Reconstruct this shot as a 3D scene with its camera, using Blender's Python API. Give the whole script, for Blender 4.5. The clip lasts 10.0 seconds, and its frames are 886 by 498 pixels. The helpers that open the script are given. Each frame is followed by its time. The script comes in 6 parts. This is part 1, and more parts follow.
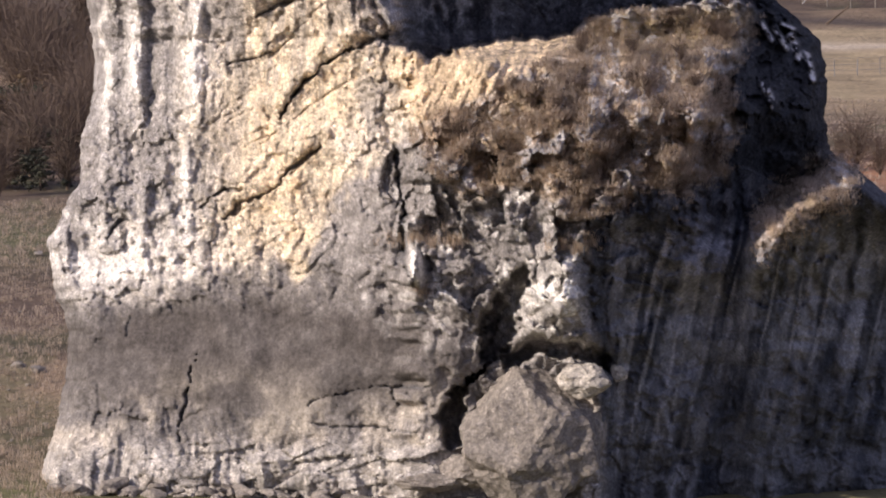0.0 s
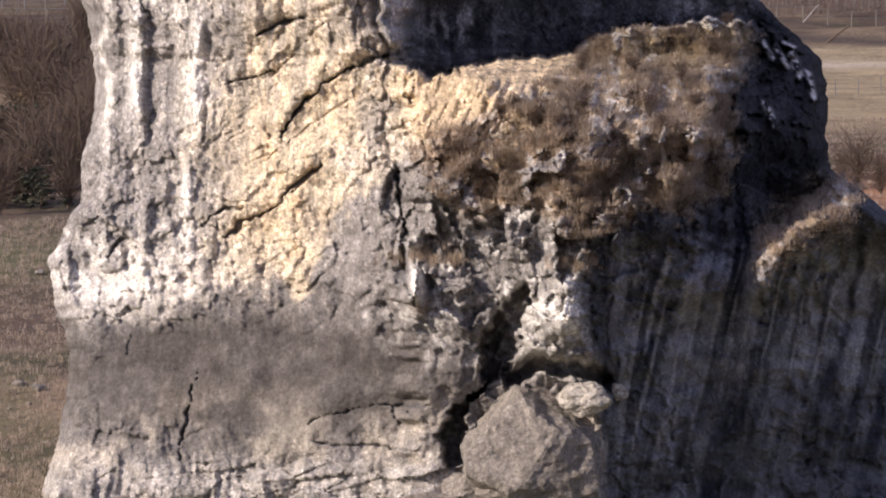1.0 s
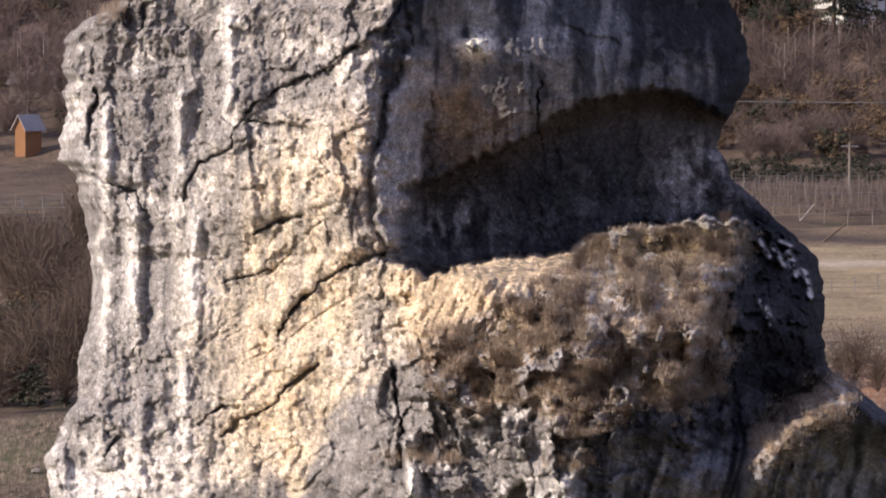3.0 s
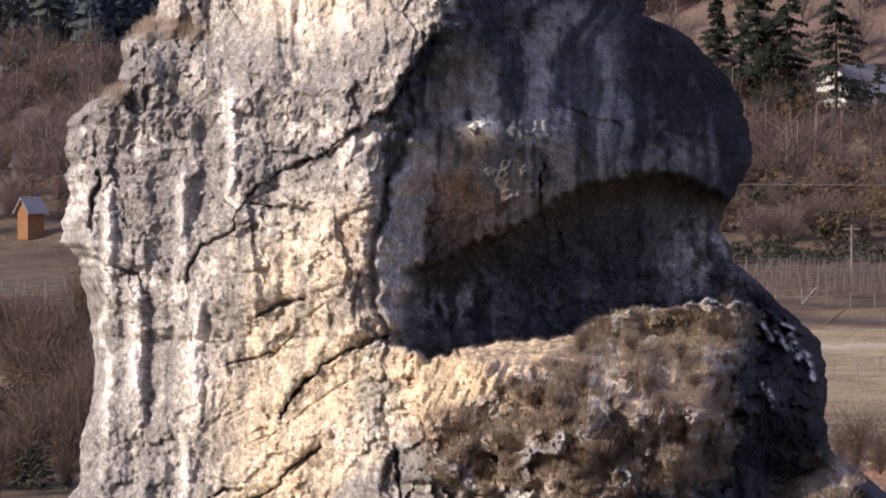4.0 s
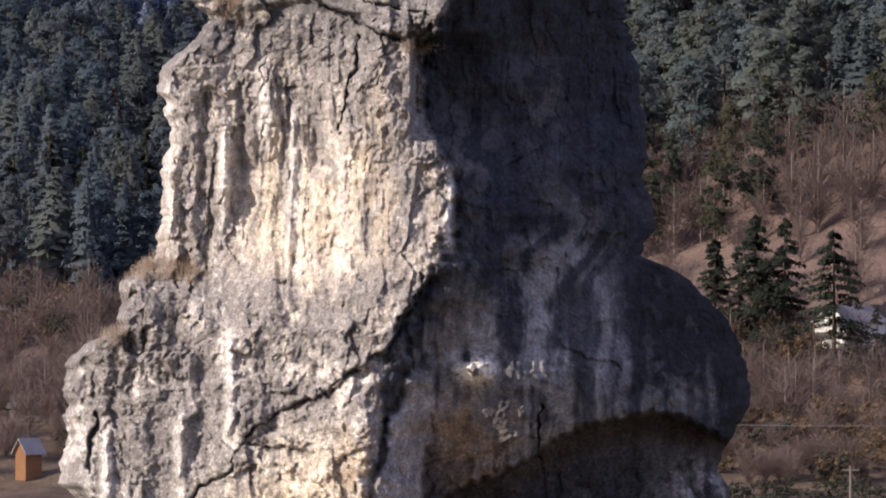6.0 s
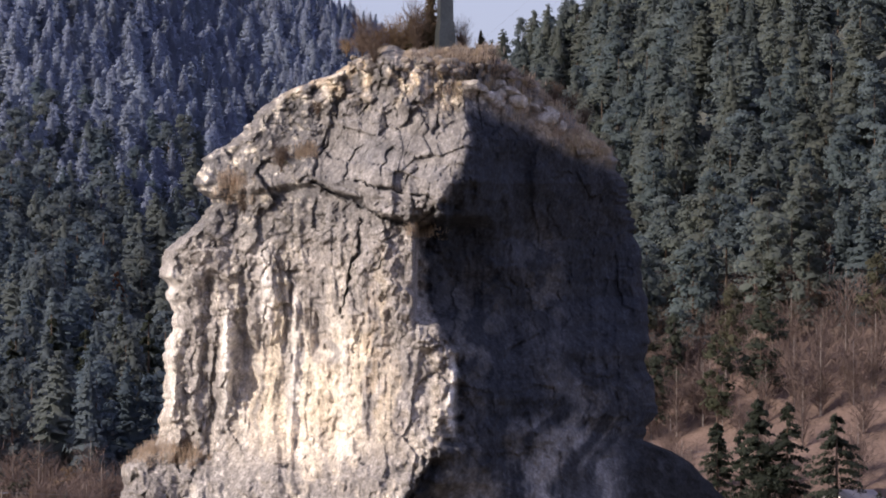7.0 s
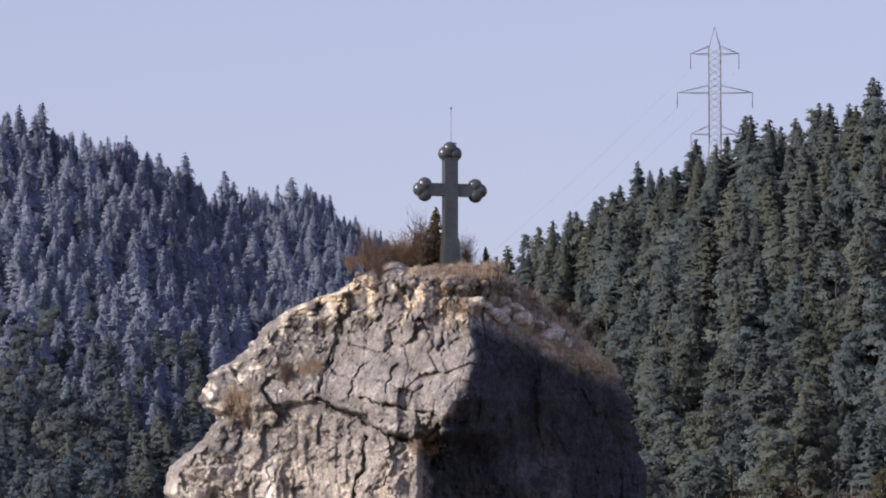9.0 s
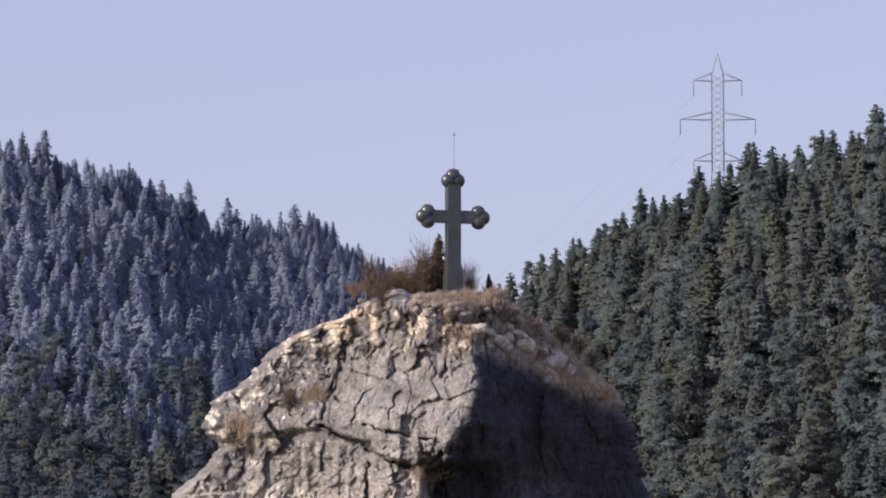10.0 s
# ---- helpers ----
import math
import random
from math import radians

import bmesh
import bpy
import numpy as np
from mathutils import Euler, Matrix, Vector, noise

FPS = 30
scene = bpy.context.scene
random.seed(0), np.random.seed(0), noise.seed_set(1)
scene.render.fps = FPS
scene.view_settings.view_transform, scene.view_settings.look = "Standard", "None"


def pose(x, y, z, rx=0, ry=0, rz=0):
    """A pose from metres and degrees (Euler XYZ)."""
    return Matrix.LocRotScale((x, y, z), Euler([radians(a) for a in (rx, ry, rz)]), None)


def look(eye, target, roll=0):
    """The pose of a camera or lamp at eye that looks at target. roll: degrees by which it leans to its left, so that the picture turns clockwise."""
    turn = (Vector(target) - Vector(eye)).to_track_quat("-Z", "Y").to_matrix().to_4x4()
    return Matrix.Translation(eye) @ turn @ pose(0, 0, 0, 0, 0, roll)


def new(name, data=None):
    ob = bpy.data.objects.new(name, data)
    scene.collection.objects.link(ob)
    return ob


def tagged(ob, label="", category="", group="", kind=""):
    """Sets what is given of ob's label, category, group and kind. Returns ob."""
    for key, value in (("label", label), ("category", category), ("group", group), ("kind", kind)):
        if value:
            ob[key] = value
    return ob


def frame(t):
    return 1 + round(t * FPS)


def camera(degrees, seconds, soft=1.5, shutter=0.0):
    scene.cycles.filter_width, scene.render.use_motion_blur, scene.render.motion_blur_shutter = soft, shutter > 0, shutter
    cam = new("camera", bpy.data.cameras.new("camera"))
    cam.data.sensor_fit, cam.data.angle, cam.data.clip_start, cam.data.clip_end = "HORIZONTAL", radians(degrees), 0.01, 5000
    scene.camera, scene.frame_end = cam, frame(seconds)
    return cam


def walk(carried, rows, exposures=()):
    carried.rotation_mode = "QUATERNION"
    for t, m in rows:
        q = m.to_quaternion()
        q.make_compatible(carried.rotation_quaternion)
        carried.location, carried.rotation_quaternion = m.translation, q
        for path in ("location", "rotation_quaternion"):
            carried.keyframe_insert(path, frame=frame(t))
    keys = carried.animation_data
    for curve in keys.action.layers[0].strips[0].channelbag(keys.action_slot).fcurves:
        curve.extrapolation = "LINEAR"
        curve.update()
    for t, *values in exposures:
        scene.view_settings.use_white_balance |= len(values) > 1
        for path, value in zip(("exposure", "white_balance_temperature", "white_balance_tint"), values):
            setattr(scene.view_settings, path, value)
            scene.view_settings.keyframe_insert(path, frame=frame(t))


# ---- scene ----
# ---- camera: a tripod lookout, tilting up from the foot of the rock to the sky ----
EYE = 25.5
cam = camera(10.0, 10.0, soft=1.9)
ROWS = [
    (0.0, 0.0, -5.3615), (0.5, -0.0098, -5.3080), (1.0, 0.0098, -5.1525), (1.5, 0.0196, -4.7238),
    (2.0, 0.0004, -4.0761), (2.5, -0.0197, -3.4736), (2.7, -0.0262, -3.2257), (3.8, -0.0095, -2.1759),
    (4.0, 0.0011, -1.9693), (4.5, 0.0107, -1.4354), (5.0, -0.0115, -0.6809), (5.2, -0.0195, -0.3777),
    (6.3, -0.0190, 1.3031), (6.5, -0.0173, 1.7429), (7.0, 0.0063, 2.8347), (7.5, 0.0362, 3.5385),
    (8.0, 0.0455, 4.1375), (8.5, 0.0464, 4.6841), (9.0, 0.0609, 5.2869), (9.5, 0.0799, 5.5223),
    (10.0, 0.0949, 5.5902),
]
walk(cam, [(t, pose(0, 0, EYE, 90 + pitch, 0, yaw)) for t, yaw, pitch in ROWS],
     exposures=[(0.0, 0.0, 6500, 20), (6.0, 0.0, 6500, 20), (7.5, 0.08, 6500, 20), (10.0, 0.08, 6500, 20)])

# ---- light: low winter sun from the left, clear sky ----
SUN_DIR = Vector((-0.80, -0.40, 0.46)).normalized()      # towards the sun
world = bpy.data.worlds.new("world")
scene.world = world
world.use_nodes = True
wt = world.node_tree
wt.nodes.clear()
sky = wt.nodes.new("ShaderNodeTexSky")
sky.sky_type, sky.sun_disc = "NISHITA", False
sky.sun_elevation = math.asin(SUN_DIR.z)
sky.sun_rotation = math.atan2(SUN_DIR.x, SUN_DIR.y)
sky.air_density, sky.dust_density, sky.ozone_density = 1.0, 1.0, 2.0
bg = wt.nodes.new("ShaderNodeBackground")
bg.inputs["Strength"].default_value = 0.125
out = wt.nodes.new("ShaderNodeOutputWorld")
haze = wt.nodes.new("ShaderNodeMix")            # thin winter haze pales the whole sky
haze.data_type = "RGBA"
haze.inputs["Factor"].default_value = 0.5
haze.inputs["B"].default_value = (4.15, 4.15, 5.95, 1)
wt.links.new(sky.outputs[0], haze.inputs["A"])
wt.links.new(haze.outputs["Result"], bg.inputs[0])
wt.links.new(bg.outputs[0], out.inputs[0])
sun = new("sun", bpy.data.lights.new("sun", "SUN"))
sun.data.energy, sun.data.angle, sun.data.color = 4.75, radians(0.53), (1.0, 0.905, 0.735)
sun.matrix_world = look(SUN_DIR * 300, (0, 0, 0))


# ---- number helpers ----
def lattice(ix, iy, iz, seed):
    h = (ix.astype(np.uint32) * np.uint32(374761393) + iy.astype(np.uint32) * np.uint32(668265263)
         + iz.astype(np.uint32) * np.uint32(2147483647) + np.uint32(seed * 974711 + 12345))
    h = (h ^ (h >> np.uint32(13))) * np.uint32(1274126177)
    h = (h ^ (h >> np.uint32(16))) * np.uint32(2246822519)
    return ((h ^ (h >> np.uint32(15))) & np.uint32(0xFFFFFF)).astype(np.float64) / float(0xFFFFFF)


def vnoise(x, y, seed=0):
    """Smooth value noise in the plane, 0 to 1."""
    x, y = np.asarray(x, float), np.asarray(y, float)
    ix, iy = np.floor(x).astype(np.int64), np.floor(y).astype(np.int64)
    fx, fy = x - ix, y - iy
    fx, fy = fx * fx * (3 - 2 * fx), fy * fy * (3 - 2 * fy)
    z = np.zeros_like(ix)
    a, b = lattice(ix, iy, z, seed), lattice(ix + 1, iy, z, seed)
    c, d = lattice(ix, iy + 1, z, seed), lattice(ix + 1, iy + 1, z, seed)
    return (a + (b - a) * fx) * (1 - fy) + (c + (d - c) * fx) * fy


def fbm(x, y, octaves=4, seed=0, gain=0.5):
    total, amp, norm = 0.0, 1.0, 0.0
    for k in range(octaves):
        total = total + amp * vnoise(x * 2 ** k + 17.3 * k, y * 2 ** k - 9.1 * k, seed + k)
        norm += amp
        amp *= gain
    return total / norm


def ridged(x, y, octaves=4, seed=0):
    total, amp, norm = 0.0, 1.0, 0.0
    for k in range(octaves):
        total = total + amp * (1 - np.abs(2 * vnoise(x * 2 ** k + 5.7 * k, y * 2 ** k + 3.1 * k, seed + k) - 1))
        norm += amp
        amp *= 0.55
    return total / norm


def facets(x, y, seed=0, tilt=0.6):
    """Broken blocks: each cell a tilted plane at its own height. Returns height and distance to the joint."""
    ix, iy = np.floor(x).astype(np.int64), np.floor(y).astype(np.int64)
    best, second = np.full(x.shape, 9.0), np.full(x.shape, 9.0)
    height = np.zeros(x.shape)
    z = np.zeros_like(ix)
    for ox in (-1, 0, 1):
        for oy in (-1, 0, 1):
            cx, cy = ix + ox, iy + oy
            px = cx + 0.15 + 0.7 * lattice(cx, cy, z, seed)
            py = cy + 0.15 + 0.7 * lattice(cx, cy, z + 1, seed)
            dx, dy = x - px, y - py
            dist = np.sqrt(dx * dx + dy * dy)
            h = (lattice(cx, cy, z + 2, seed) - 0.5) + tilt * (dx * (lattice(cx, cy, z + 3, seed) - 0.5) * 2
                                                               + dy * (lattice(cx, cy, z + 4, seed) - 0.5) * 2)
            nearer = dist < best
            second = np.where(nearer, best, np.minimum(second, dist))
            height = np.where(nearer, h, height)
            best = np.where(nearer, dist, best)
    return height, second - best


def step(a, b, x):
    t = np.clip((x - a) / (b - a), 0, 1)
    return t * t * (3 - 2 * t)


def blob(x, y, cx, cy, rx, ry):
    return np.exp(-(((x - cx) / rx) ** 2 + ((y - cy) / ry) ** 2))


def line_gap(x, y, points):
    """Distance from each (x, y) to a broken line."""
    best = np.full(np.shape(x), 1e9)
    for (ax, ay), (bx, by) in zip(points, points[1:]):
        dx, dy = bx - ax, by - ay
        t = np.clip(((x - ax) * dx + (y - ay) * dy) / (dx * dx + dy * dy + 1e-9), 0, 1)
        best = np.minimum(best, np.hypot(x - ax - t * dx, y - ay - t * dy))
    return best


def mesh_from(name, verts, faces, smooth=False):
    """A mesh from arrays of vertices and of triangles or quads."""
    verts, faces = np.asarray(verts, np.float32), np.asarray(faces, np.int32)
    me = bpy.data.meshes.new(name)
    n, k = faces.shape
    me.vertices.add(len(verts))
    me.vertices.foreach_set("co", verts.ravel())
    me.loops.add(n * k)
    me.loops.foreach_set("vertex_index", faces.ravel())
    me.polygons.add(n)
    me.polygons.foreach_set("loop_start", np.arange(0, n * k, k, dtype=np.int32))
    if smooth:
        me.polygons.foreach_set("use_smooth", np.ones(n, dtype=bool))
    me.update(calc_edges=True)
    return me


def colour_layer(me, rgb, name="tint", relief=None):
    """Stores colour, and in the fourth channel how rough the surface's relief is."""
    at = me.color_attributes.new(name, "FLOAT_COLOR", "POINT")
    relief = np.ones((len(rgb), 1)) if relief is None else relief.reshape(-1, 1)
    at.data.foreach_set("color", np.concatenate([rgb, relief], 1).astype(np.float32).ravel())


def put(name, me, material, parent=None, label="", category="", group="", kind=""):
    ob = new(name, me)
    if material is not None and not me.materials:
        me.materials.append(material)
    if parent is not None:
        ob.parent = parent
    return tagged(ob, label, category, group, kind)


def part(name, bm, material, parent, label=""):
    """Links a bmesh as one mesh object under a thing or a part."""
    me = bpy.data.meshes.new(name)
    bm.to_mesh(me)
    bm.free()
    return put(name, me, material, parent, label)


# ---- materials ----
def material(name, base, rough=0.85, vary=0.25, scale=3.0, bump=0.3, metal=0.0, tint=None, fine=40.0, spread=0.0, bump_scale=None, distance=0.05, thin=0.0):
    """Principled surface with colour varied at two scales and fine relief; tint names a colour layer used as base."""
    m = bpy.data.materials.new(name)
    m.use_nodes = True
    nt = m.node_tree
    bsdf = nt.nodes["Principled BSDF"]
    bsdf.inputs["Roughness"].default_value = rough
    bsdf.inputs["Metallic"].default_value = metal
    bsdf.inputs["Specular IOR Level"].default_value = 0.25
    geo = nt.nodes.new("ShaderNodeNewGeometry")
    big, small = nt.nodes.new("ShaderNodeTexNoise"), nt.nodes.new("ShaderNodeTexNoise")
    for node, s in ((big, scale), (small, fine)):
        node.inputs["Scale"].default_value = s
        node.inputs["Detail"].default_value = 5
        nt.links.new(geo.outputs["Position"], node.inputs["Vector"])
    add = nt.nodes.new("ShaderNodeMath")
    add.operation = "ADD"
    nt.links.new(big.outputs["Fac"], add.inputs[0])
    nt.links.new(small.outputs["Fac"], add.inputs[1])
    rng = nt.nodes.new("ShaderNodeMapRange")
    rng.inputs["From Min"].default_value, rng.inputs["From Max"].default_value = 0.6, 1.4
    rng.inputs["To Min"].default_value, rng.inputs["To Max"].default_value = 1 - vary, 1 + vary
    nt.links.new(add.outputs[0], rng.inputs["Value"])
    value = rng.outputs["Result"]
    if spread:
        info = nt.nodes.new("ShaderNodeObjectInfo")
        isl = nt.nodes.new("ShaderNodeMath")
        isl.operation = "ADD"
        nt.links.new(info.outputs["Random"], isl.inputs[0])
        nt.links.new(geo.outputs["Random Per Island"], isl.inputs[1])
        r2 = nt.nodes.new("ShaderNodeMapRange")
        r2.inputs["From Max"].default_value = 2.0
        r2.inputs["To Min"].default_value, r2.inputs["To Max"].default_value = 1 - spread, 1 + spread
        nt.links.new(isl.outputs[0], r2.inputs["Value"])
        mul = nt.nodes.new("ShaderNodeMath")
        mul.operation = "MULTIPLY"
        nt.links.new(value, mul.inputs[0])
        nt.links.new(r2.outputs["Result"], mul.inputs[1])
        value = mul.outputs[0]
    mix = nt.nodes.new("ShaderNodeMix")
    mix.data_type, mix.blend_type = "RGBA", "MULTIPLY"
    mix.inputs["Factor"].default_value = 1.0
    if tint:
        at = nt.nodes.new("ShaderNodeVertexColor")
        at.layer_name = tint
        nt.links.new(at.outputs["Color"], mix.inputs["A"])
    else:
        mix.inputs["A"].default_value = (*base, 1)
    nt.links.new(value, mix.inputs["B"])
    nt.links.new(mix.outputs["Result"], bsdf.inputs["Base Color"])
    if bump:
        bn = nt.nodes.new("ShaderNodeTexNoise")
        bn.inputs["Scale"].default_value = bump_scale or fine
        bn.inputs["Detail"].default_value = 6
        nt.links.new(geo.outputs["Position"], bn.inputs["Vector"])
        b = nt.nodes.new("ShaderNodeBump")
        b.inputs["Strength"].default_value, b.inputs["Distance"].default_value = bump, distance
        nt.links.new(bn.outputs["Fac"], b.inputs["Height"])
        nt.links.new(b.outputs["Normal"], bsdf.inputs["Normal"])
    if thin:
        leaf, both = nt.nodes.new("ShaderNodeBsdfTranslucent"), nt.nodes.new("ShaderNodeMixShader")
        both.inputs[0].default_value = thin
        nt.links.new(mix.outputs["Result"], leaf.inputs["Color"])
        nt.links.new(bsdf.outputs[0], both.inputs[1])
        nt.links.new(leaf.outputs[0], both.inputs[2])
        nt.links.new(both.outputs[0], nt.nodes["Material Output"].inputs["Surface"])
    return m


def rock_material(name, tint="tint", base=(0.34, 0.315, 0.285), relief=0.16, chips=0.45):
    """Weathered limestone: mottled colour, pores, run marks, and rough angular relief."""
    m = bpy.data.materials.new(name)
    m.use_nodes = True
    nt = m.node_tree
    N, L = nt.nodes.new, nt.links.new
    bsdf = nt.nodes["Principled BSDF"]
    bsdf.inputs["Roughness"].default_value = 0.92
    bsdf.inputs["Specular IOR Level"].default_value = 0.1
    geo = N("ShaderNodeNewGeometry")

    def noise_of(scale, detail, rough, vector=None):
        n = N("ShaderNodeTexNoise")
        n.inputs["Scale"].default_value, n.inputs["Detail"].default_value, n.inputs["Roughness"].default_value = scale, detail, rough
        L(vector or geo.outputs["Position"], n.inputs["Vector"])
        return n.outputs["Fac"]

    def mapped(value, a, b, c, d):
        r = N("ShaderNodeMapRange")
        for key, v in zip(("From Min", "From Max", "To Min", "To Max"), (a, b, c, d)):
            r.inputs[key].default_value = v
        L(value, r.inputs["Value"])
        return r.outputs["Result"]

    def times(a, b):
        k = N("ShaderNodeMath")
        k.operation = "MULTIPLY"
        L(a, k.inputs[0])
        L(b, k.inputs[1])
        return k.outputs[0]

    squeeze = N("ShaderNodeVectorMath")
    squeeze.operation = "MULTIPLY"
    squeeze.inputs[1].default_value = (5.0, 5.0, 0.5)
    L(geo.outputs["Position"], squeeze.inputs[0])
    pores = N("ShaderNodeTexVoronoi")
    pores.inputs["Scale"].default_value = 6.0
    L(geo.outputs["Position"], pores.inputs["Vector"])
    shade = times(mapped(noise_of(1.3, 6, 0.65), 0.3, 0.7, 0.72, 1.28), mapped(noise_of(8.0, 6, 0.7), 0.35, 0.65, 0.74, 1.24))
    shade = times(shade, mapped(noise_of(1.0, 4, 0.6, squeeze.outputs[0]), 0.3, 0.7, 0.84, 1.14))
    shade = times(shade, mapped(pores.outputs["Distance"], 0.05, 0.3, 0.85, 1.04))

    def chip_cells(scale):
        wobble = N("ShaderNodeTexNoise")
        wobble.inputs["Scale"].default_value, wobble.inputs["Detail"].default_value = scale * 1.3, 4
        L(geo.outputs["Position"], wobble.inputs["Vector"])
        bent = N("ShaderNodeVectorMath")
        bent.operation = "MULTIPLY_ADD"
        L(wobble.outputs["Color"], bent.inputs[0])
        bent.inputs[1].default_value = (0.5 / scale,) * 3
        L(geo.outputs["Position"], bent.inputs[2])
        cells = N("ShaderNodeTexVoronoi")
        cells.inputs["Scale"].default_value = scale
        L(bent.outputs[0], cells.inputs["Vector"])
        return cells, bent.outputs[0]

    at = None
    if tint:
        at = N("ShaderNodeVertexColor")
        at.layer_name = tint
    tone = N("ShaderNodeSeparateColor")
    L(chip_cells(7.0)[0].outputs["Color"], tone.inputs[0])
    chip_tone = times(mapped(tone.outputs[0], 0.0, 1.0, 0.84, 1.14), mapped(tone.outputs[1], 0.86, 0.92, 1.0, 1.55))
    grit = N("ShaderNodeSeparateColor")
    L(chip_cells(17.0)[0].outputs["Color"], grit.inputs[0])
    chip_tone = times(chip_tone, times(mapped(grit.outputs[0], 0.80, 0.88, 1.0, 1.5), mapped(grit.outputs[1], 0.10, 0.2, 0.62, 1.0)))
    plainer = N("ShaderNodeMix")             # calm faces are plainer
    plainer.inputs["A"].default_value = 1.0
    plainer.inputs["Factor"].default_value = chips
    if at is not None:
        L(at.outputs["Alpha"], plainer.inputs["Factor"])
    L(chip_tone, plainer.inputs["B"])
    chip_tone = plainer.outputs["Result"]
    shade = times(shade, chip_tone)
    mix = N("ShaderNodeMix")
    mix.data_type, mix.blend_type = "RGBA", "MULTIPLY"
    mix.inputs["Factor"].default_value = 1.0
    if at is not None:
        L(at.outputs["Color"], mix.inputs["A"])
        rough_here = at.outputs["Alpha"]
    else:
        mix.inputs["A"].default_value = (*base, 1)
        rough_here = None
    L(shade, mix.inputs["B"])
    L(mix.outputs["Result"], bsdf.inputs["Base Color"])
    # broken surface: chips of several sizes, each a plane tilted its own way
    total = noise_of(3.2, 9, 0.72)
    for scale, steep in ((1.5, 2.4), (3.6, 3.0), (10.0, 3.0)):
        cells, slope = chip_cells(scale)
        away, tilt, dot = N("ShaderNodeVectorMath"), N("ShaderNodeVectorMath"), N("ShaderNodeVectorMath")
        away.operation, tilt.operation, dot.operation = "SUBTRACT", "MULTIPLY_ADD", "DOT_PRODUCT"
        L(slope, away.inputs[0])
        L(cells.outputs["Position"], away.inputs[1])
        L(cells.outputs["Color"], tilt.inputs[0])
        tilt.inputs[1].default_value, tilt.inputs[2].default_value = (2 * steep,) * 3, (-steep,) * 3
        L(away.outputs[0], dot.inputs[0])
        L(tilt.outputs[0], dot.inputs[1])
        more = N("ShaderNodeMath")
        more.operation = "ADD"
        L(total, more.inputs[0])
        L(dot.outputs["Value"], more.inputs[1])
        total = more.outputs[0]
    bump = N("ShaderNodeBump")
    bump.inputs["Strength"].default_value, bump.inputs["Distance"].default_value = 0.9, relief
    L(total, bump.inputs["Height"])
    if rough_here is not None:
        L(rough_here, bump.inputs["Strength"])
    L(bump.outputs["Normal"], bsdf.inputs["Normal"])
    return m


ROCK = rock_material("limestone")
PALE_STONE = rock_material("fresh pale limestone", None, (0.46, 0.425, 0.375), 0.06)
STONE = rock_material("loose limestone", None, (0.25, 0.225, 0.20), 0.04)
SOIL = material("winter meadow and soil", (0.2, 0.15, 0.1), 0.95, 0.5, 0.35, 0.8, tint="tint", fine=3.0, bump_scale=2.0, distance=0.3)
GRASS = material("dry grass", (0.52, 0.425, 0.335), 0.9, 0.35, 0.8, 0.0, spread=0.35, thin=0.45)
STRAW = material("straw-green grass", (0.60, 0.50, 0.33), 0.9, 0.3, 0.8, 0.0, spread=0.3, thin=0.45)
LARCH = material("russet larch needles", (0.26, 0.135, 0.085), 0.85, 0.2, 0.3, 0.0, spread=0.2, thin=0.4)
PALE_ROOF = material("pale sheet roofing", (0.36, 0.34, 0.345), 0.7, 0.2, 1.0, 0.2)
TWIG = material("bare brown twigs", (0.135, 0.10, 0.08), 0.9, 0.25, 0.5, 0.0, spread=0.3, thin=0.25)
NEEDLE = material("dark spruce needles", None, 0.95, 0.22, 0.25, 0.0, tint="tint", fine=2.0, thin=0.6)
# far needles: their tint layer holds the blue of distance haze
HAZE_NEEDLE = material("blue-green spruce needles", None, 0.95, 0.15, 0.2, 0.0, tint="tint", fine=2.0, thin=0.6)
MID_NEEDLE = material("dull green spruce needles", None, 0.95, 0.22, 0.25, 0.0, tint="tint", fine=2.0, thin=0.6)
PINE = material("pine needles", None, 0.95, 0.22, 0.3, 0.0, tint="tint", fine=2.0, thin=0.6)
BUSH = material("dark evergreen leaves", (0.058, 0.06, 0.044), 0.9, 0.25, 0.3, 0.0, spread=0.15, thin=0.2)
PALE_BARK = material("pale smooth bark", (0.32, 0.28, 0.25), 0.85, 0.25, 1.0, 0.2)
RED_BARK = material("reddish pine bark", (0.15, 0.105, 0.085), 0.9, 0.3, 1.0, 0.3)
BARE = material("leafless beech twigs", (0.205, 0.155, 0.138), 0.9, 0.25, 0.1, 0.0, spread=0.3, thin=0.3)
RUST = material("rusty hedge leaves", (0.17, 0.12, 0.075), 0.9, 0.3, 0.3, 0.0, spread=0.25, thin=0.3)
OCHRE = material("ochre winter twigs", (0.27, 0.195, 0.125), 0.9, 0.3, 0.5, 0.0, spread=0.35, thin=0.4)
BARK = material("tree bark", (0.12, 0.09, 0.07), 0.9, 0.3, 1.0, 0.3)
IRON = material("dark weathered sheet metal", (0.095, 0.107, 0.112), 0.36, 0.3, 1.6, 0.1, metal=0.55, fine=14.0, distance=0.01)
STEEL = material("grey galvanised steel", (0.22, 0.22, 0.235), 0.6, 0.15, 1.0, 0.0, metal=0.3)
PYLON = material("pale galvanised pylon steel", (0.20, 0.20, 0.23), 0.7, 0.15, 1.0, 0.0, metal=0.1)
WOODPOST = material("weathered wooden posts", (0.21, 0.185, 0.16), 0.9, 0.3, 2.0, 0.2)
PLASTER = material("white house plaster", (0.8, 0.8, 0.78), 0.85, 0.06, 0.6, 0.1)
ROOF = material("grey roof sheets", (0.15, 0.145, 0.15), 0.7, 0.2, 1.0, 0.2)
